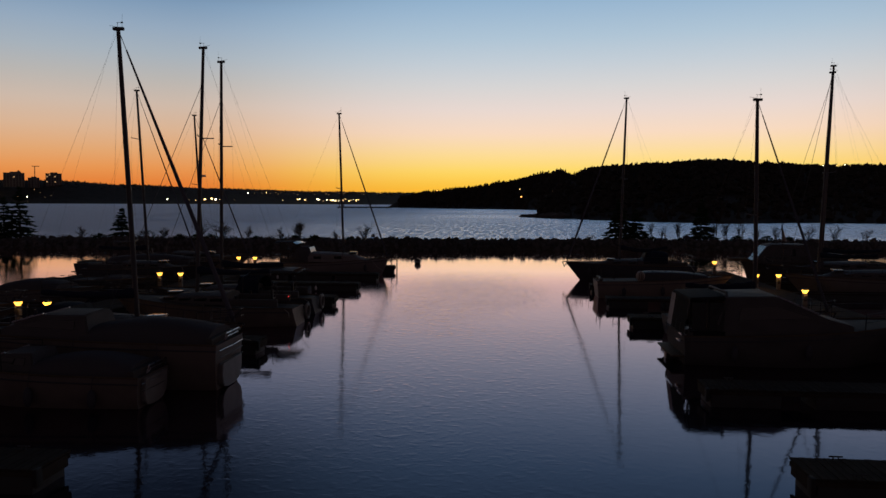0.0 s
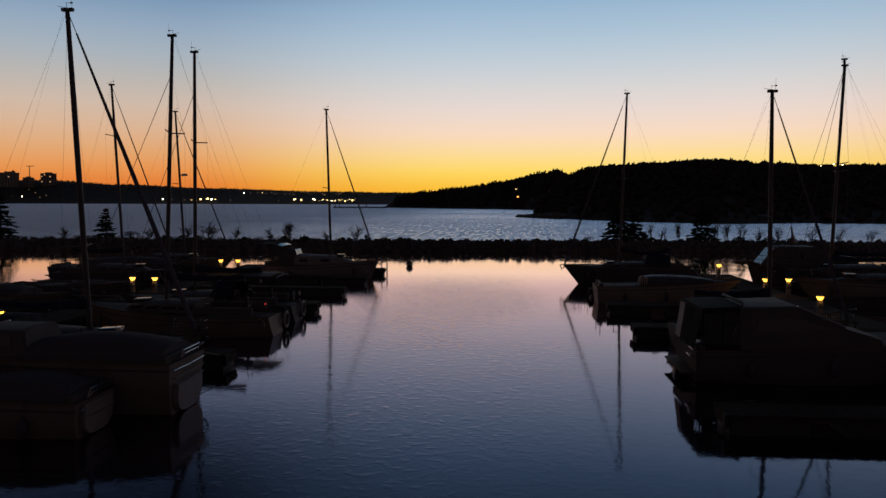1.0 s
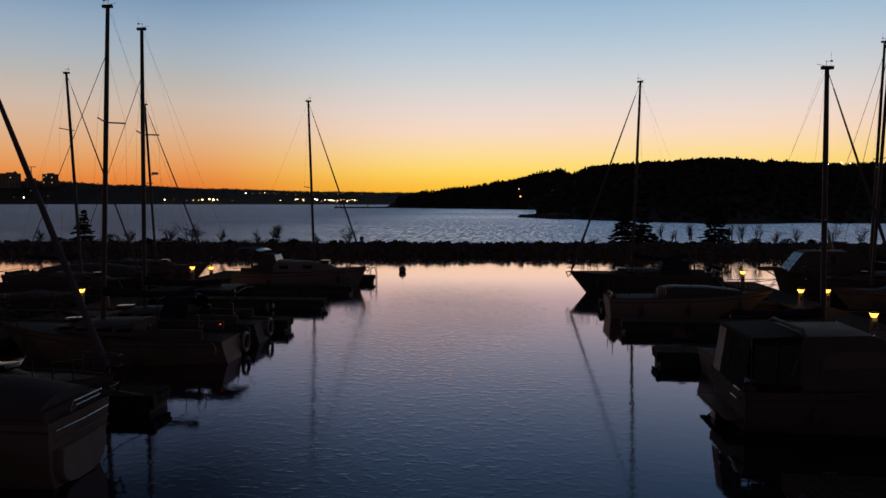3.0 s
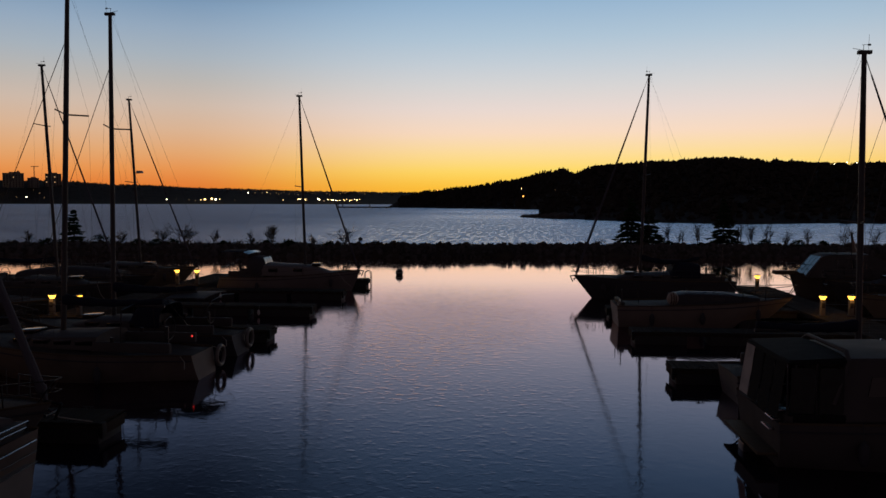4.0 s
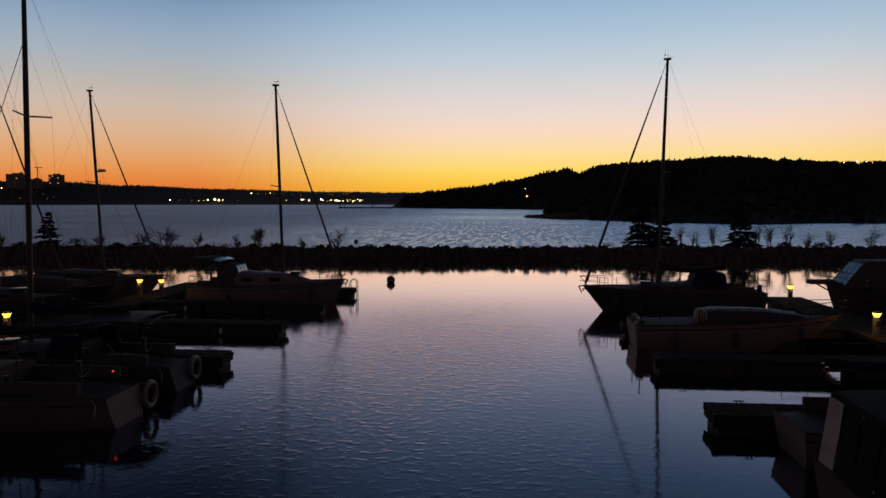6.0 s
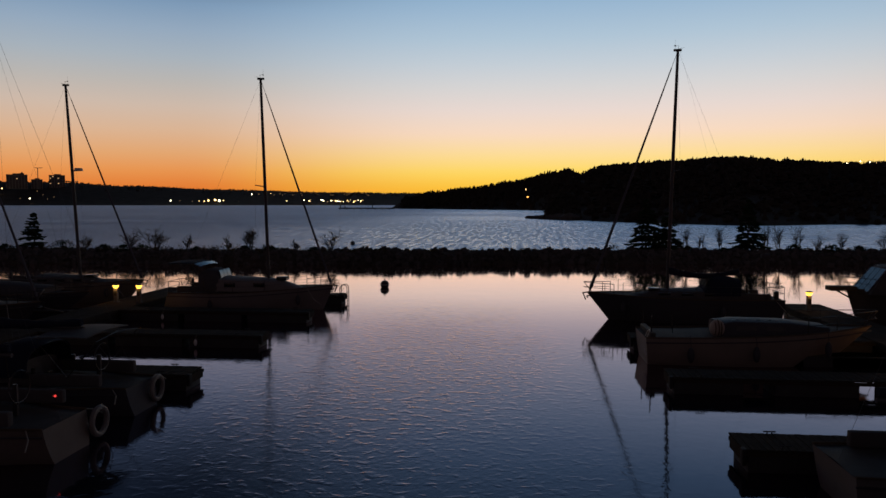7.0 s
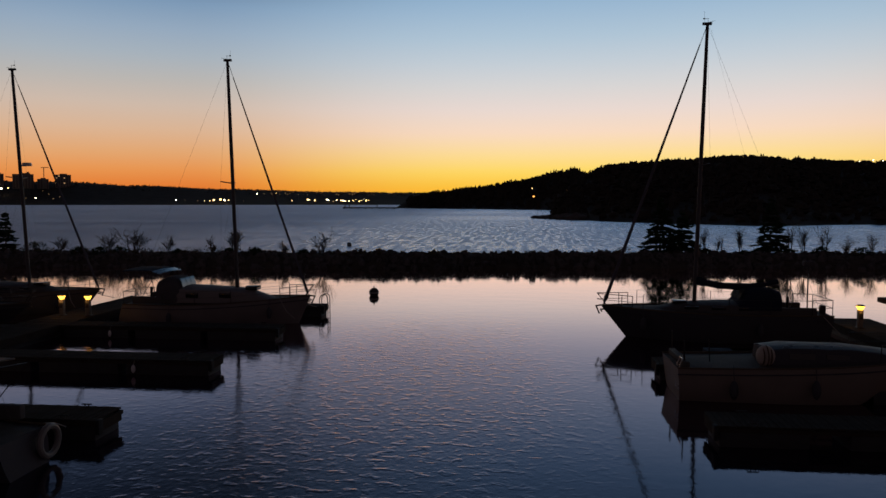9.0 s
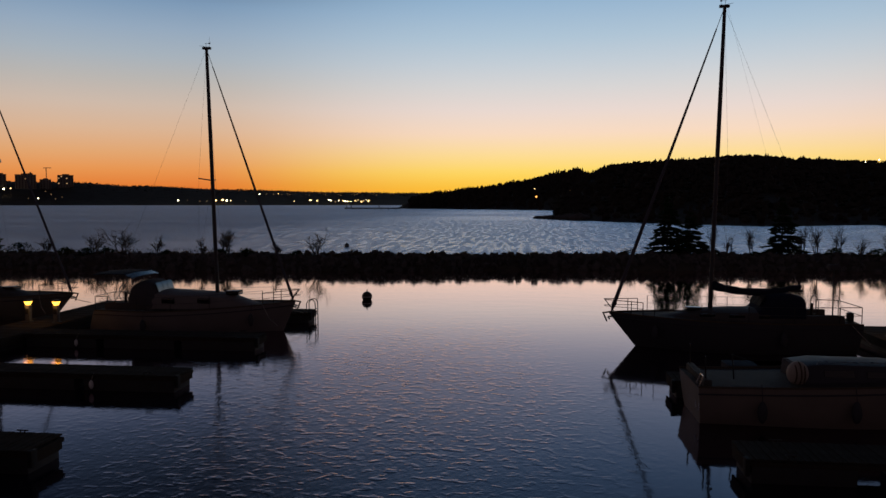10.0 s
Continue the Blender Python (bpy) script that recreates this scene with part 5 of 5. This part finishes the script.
def scrub():
    """Low heath and dry grass along the crest."""
    rnd = random.Random(77)
    verts, faces = [], []
    for _ in range(420):
        x = rnd.uniform(-105, 85)
        dens = 0.5 + 0.5 * noise.noise((x * 0.17, 0.3, 5)) + (0.35 if x < -8 else 0.0)
        if rnd.random() > dens + 0.1:
            continue
        y, z = crest(x)
        r = rnd.uniform(0.18, 0.55) * (1.15 if x < -16 else 0.6)
        cx, cy = x, y + rnd.uniform(-1.6, 1.0)
        for _k in range(46):
            a, e = rnd.uniform(0, 6.283), rnd.uniform(0.0, 1.5)
            q = r * rnd.uniform(0.55, 1.1)
            c = Vector((cx + q * math.cos(a) * math.cos(e) * 1.4, cy + q * math.sin(a) * math.cos(e), z + q * math.sin(e) * 0.95))
            s = rnd.uniform(0.04, 0.10)
            o = len(verts)
            for _v in range(3):
                verts.append(tuple(c + Vector((rnd.uniform(-s, s), rnd.uniform(-s, s), rnd.uniform(-s, s * 1.6)))))
            faces.append((o, o + 1, o + 2))
    me = bpy.data.meshes.new("scrub")
    me.from_pydata(verts, [], faces)
    me.materials.append(GRASS)
    tagged(new("scrub", me), "low dark scrub and dry grass along the breakwater crest", "scrub", kind="stuff")


scrub()


def heath_bush(x, dy, r, seed):
    rnd = random.Random(seed)
    y, z = crest(x)
    root = thing("heath_bush", pose(x, y + dy, z), "rounded dark evergreen bush on the breakwater crest", "bush", "breakwater bushes")
    verts, faces = [], []
    for _ in range(620):
        a, e = rnd.uniform(0, 6.283), rnd.uniform(-0.1, 1.5)
        q = r * (0.55 + 0.45 * rnd.random() ** 0.5) * (0.85 + 0.3 * noise.noise((math.cos(a) * 2, math.sin(a) * 2, e * 2 + seed)))
        c = Vector((q * math.cos(a) * math.cos(e) * 1.3, q * math.sin(a) * math.cos(e), q * math.sin(e)))
        s = rnd.uniform(0.05, 0.11)
        o = len(verts)
        verts.extend(tuple(c + Vector((rnd.uniform(-s, s), rnd.uniform(-s, s), rnd.uniform(-s, s * 1.5)))) for _v in range(3))
        faces.append((o, o + 1, o + 2))
    me = bpy.data.meshes.new("foliage")
    me.from_pydata(verts, [], faces)
    me.materials.append(NEEDLE)
    ob = new("foliage", me)
    ob.parent = root
    part("stem", rods([((0, 0, -0.1), (0.05, 0, r * 0.6))], 0.05), BARK, root)


for k, (x, r) in enumerate(((-41.5, 1.15), (-37.6, 0.75), (-35.6, 0.7), (-33.9, 0.85), (-28.3, 0.5), (-24.0, 0.55), (-21.6, 0.7), (-17.6, 0.5), (-46.5, 0.8), (17.4, 0.45), (20.6, 0.4), (27.2, 0.75), (30.2, 0.8), (33.0, 0.6))):
    heath_bush(x, -0.6 + 0.4 * math.sin(k * 3), r, 200 + k)


# ---------------------------------------------------------------- far shore: town, lamps, jetty
LANDS = ((HILL_SHORE, HILL_RIDGE, HILL_TOP, 1.6, 40), (MID_SHORE, MID_RIDGE, MID_TOP, -9.5, 9), (FAR_SHORE, FAR_RIDGE, FAR_TOP, -48, 10))


def ground_hit(b, elevation):
    """Where a line of sight first meets the land: distance and ground height."""
    best = None
    for shore, ridge, top, b0, b1 in LANDS:
        if not b0 <= b <= b1:
            continue
        s, r, h = curve_at(shore, b), curve_at(ridge, b), curve_at(top, b)
        for i in range(101):
            d = s + (r - s) * i / 100
            g = h * smooth01(i / 100) ** 0.9 + 0.35
            if 5.5 + d * math.tan(radians(elevation)) <= g or i == 100:
                if best is None or (d < best[0] and i < 100):
                    best = (d, g)
                break
    return best


def town_lamp(b, elevation, size, mat, ahead=0.05):
    d, g = ground_hit(b, elevation)
    d *= 1 - ahead
    p = polar(b, elevation, d)
    label = {"town_lamp_white": "bright white lamp on the far shore", "town_lamp_warm": "warm yellow lamp on the far shore", "town_lamp_faint": "faint warm lamp on the far shore",
             "town_lamp_orange": "orange street lamp on the wooded shore"}[mat.name]
    root = thing("shore_lamp", pose(p.x, p.y, 0), label, "lamp", "shore lamps")
    r = 0.52 * size * d / 1305
    part("head", ball(r, (0, 0, p.z), (1, 1, 0.8), 2), mat, root)
    part("pole", rods([((0, 0, -0.5), (0, 0, p.z - r * 0.7))], 0.12 * d / 800, 6), TIMBER, root)


W, M, F, O = LIGHT_WHITE, LIGHT_WARM, LIGHT_FAINT, LIGHT_ORANGE


def sight(px, py):
    return math.degrees(math.atan((px - 784) / 1305)) - 6.06, math.degrees(math.atan((357.7 - py) / 1305))


for px, py, size, mat in ((17, 338, 2.6, W), (29, 337, 1.6, M), (5, 341, 1.3, M), (77, 352, 1.7, W), (60, 352, 0.9, F), (100, 346, 1.0, F), (108, 353, 1.0, F), (119, 350, 0.9, F), (90, 341, 0.9, F),
                          (322, 355, 2.0, W), (338, 355, 0.9, F), (360, 356, 1.1, F), (388, 355, 2.8, M), (400, 354, 3.4, M), (407, 355, 2.8, W), (414, 355, 1.6, M), (372, 356, 1.1, M), (381, 356, 1.2, M),
                          (464, 344, 1.8, W), (476, 344, 1.1, F), (489, 344, 1.0, F), (497, 343, 1.1, M), (503, 345, 0.9, F), (525, 356, 1.1, M), (440, 356, 0.9, F)):
    town_lamp(*sight(px, py), size, mat)
rnd = random.Random(21)
for i in range(40):
    px = 548 + 112 * rnd.random()
    town_lamp(*sight(px, 355.5 + rnd.uniform(-2.2, 1.6)), rnd.choice((0.8, 1.0, 1.3, 1.9)), rnd.choice((M, M, W, F)))
for i in range(30):
    px = 505 + 200 * rnd.random()
    town_lamp(*sight(px, 343.5 + rnd.uniform(-1.8, 3.0)), rnd.choice((0.6, 0.8, 1.1)), F, 0.08)
for px, py, size, mat in ((797, 338, 2.0, O), (949, 348.5, 3.2, O), (946, 335, 1.3, M), (1006, 338, 0.8, F), (1507, 298, 1.2, W), (1530, 296, 1.5, W), (1547, 297, 1.3, W), (1558, 299, 1.1, M), (1538, 299, 0.9, F)):
    town_lamp(*sight(px, py), size, mat, 0.12)


def tower(px0, px1, py_top, d, seed, roof=0):
    rnd = random.Random(seed)
    b0, e = sight(px0, py_top + 5)
    b1, _ = sight(px1, py_top)
    p = polar((b0 + b1) / 2, e, d)
    w = d * radians(b1 - b0)
    g = 0.75 * curve_at(FAR_TOP, (b0 + b1) / 2)
    hgt = p.z - g + 6
    root = thing("apartment_block", pose(p.x, p.y, g - 6, 0, 0, -(b0 + b1) / 2), "dark apartment block against the afterglow on the far shore", "building", "far apartment blocks")
    part("wall", boxed(-w / 2, w / 2, -8, 8, 0, hgt, 0.2), FACADE, root)
    part("roof_plant", boxed(-w * 0.2, w * 0.25, -4, 4, hgt, hgt + 2.4 + roof, 0.1), FACADE, root)
    part("parapet", boxed(-w / 2 - 0.3, w / 2 + 0.3, -8.3, 8.3, hgt - 0.5, hgt + 0.3, 0.1), FACADE, root)
    for r in range(int(hgt / 3.4)):
        n = max(3, int(w / 4.5))
        for c in range(n):
            lit = rnd.random() < 0.06
            x = -w / 2 + w * (c + 0.5) / n
            part("window", boxed(x - 1.1, x + 1.1, -8.12, -7.9, 1.2 + r * 3.4, 2.9 + r * 3.4, 0.0), LIGHT_FAINT if lit else PANE_DARK, root)


for k, (a, b, top) in enumerate(((-6, -1, 309), (3, 22, 311), (37, 74, 311), (80, 100, 318), (111, 139, 311), (60, 68, 309))):
    tower(a, b, top, 1560 + 25 * k, 60 + k)


def crane(px, py, d):
    b, e = sight(px, py)
    p = polar(b, e, d)
    root = thing("tower_crane", pose(p.x, p.y, 30, 0, 0, 10), "thin tower crane on the far skyline", "crane")
    h = p.z - 30
    part("crane_mast", rods([((0, 0, 0), (0, 0, h))], 0.7, 6), FACADE, root)
    part("jib", rods([((-5, 0, h), (9, 0, h))], 0.6, 6), FACADE, root)


crane(92, 305, 1600)


def jetty():
    b, _ = sight(619, 369)
    d = 560
    a = polar(b, 0, d)
    root = thing("jetty", pose(a.x, a.y, 0, 0, 0, -8), "low dark jetty running out from the point", "jetty")
    part("jetty_deck", boxed(0, 42, -2, 2, 0.6, 1.5, 0.1), TIMBER, root)
    for k in range(8):
        part("pile", rods([((1 + k * 5.5, -1.6, -1), (1 + k * 5.5, -1.6, 0.7))], 0.3), TIMBER, root)
    for x in (1, 4.5, 26):
        part("jetty_post", rods([((x, 0, 1.5), (x, 0, 4.2))], 0.3), TIMBER, root)


jetty()


def spit():
    """Rocky spit off the near hill."""
    rnd = random.Random(9)
    root = thing("rock_spit", pose(0, 0, 0), "low rocky spit running out into the bay", "rocks", kind="structure")
    verts, faces = [], []
    base = bmesh.new()
    bmesh.ops.create_icosphere(base, subdivisions=1, radius=1.0)
    for i in range(150):
        t = rnd.random() ** 1.3
        p = polar(1.2 + 3.2 * t, 0, 258 - 22 * t)
        s = 0.5 + 1.5 * t * rnd.random() + 0.3
        o = len(verts)
        for v in base.verts:
            verts.append((p.x + rnd.uniform(-0.2, 0.2) + v.co.x * s * 1.8, p.y + v.co.y * s * 1.6, 0.1 + v.co.z * s * (0.75 + 0.4 * rnd.random())))
        base.verts.ensure_lookup_table()
        faces += [tuple(o + v.index for v in f.verts) for f in base.faces]
    base.free()
    me = bpy.data.meshes.new("spit_rocks")
    me.from_pydata(verts, [], faces)
    me.materials.append(SHORE)
    ob = new("spit_rocks", me)
    ob.parent = root
    tagged(ob, kind="stuff")


spit()
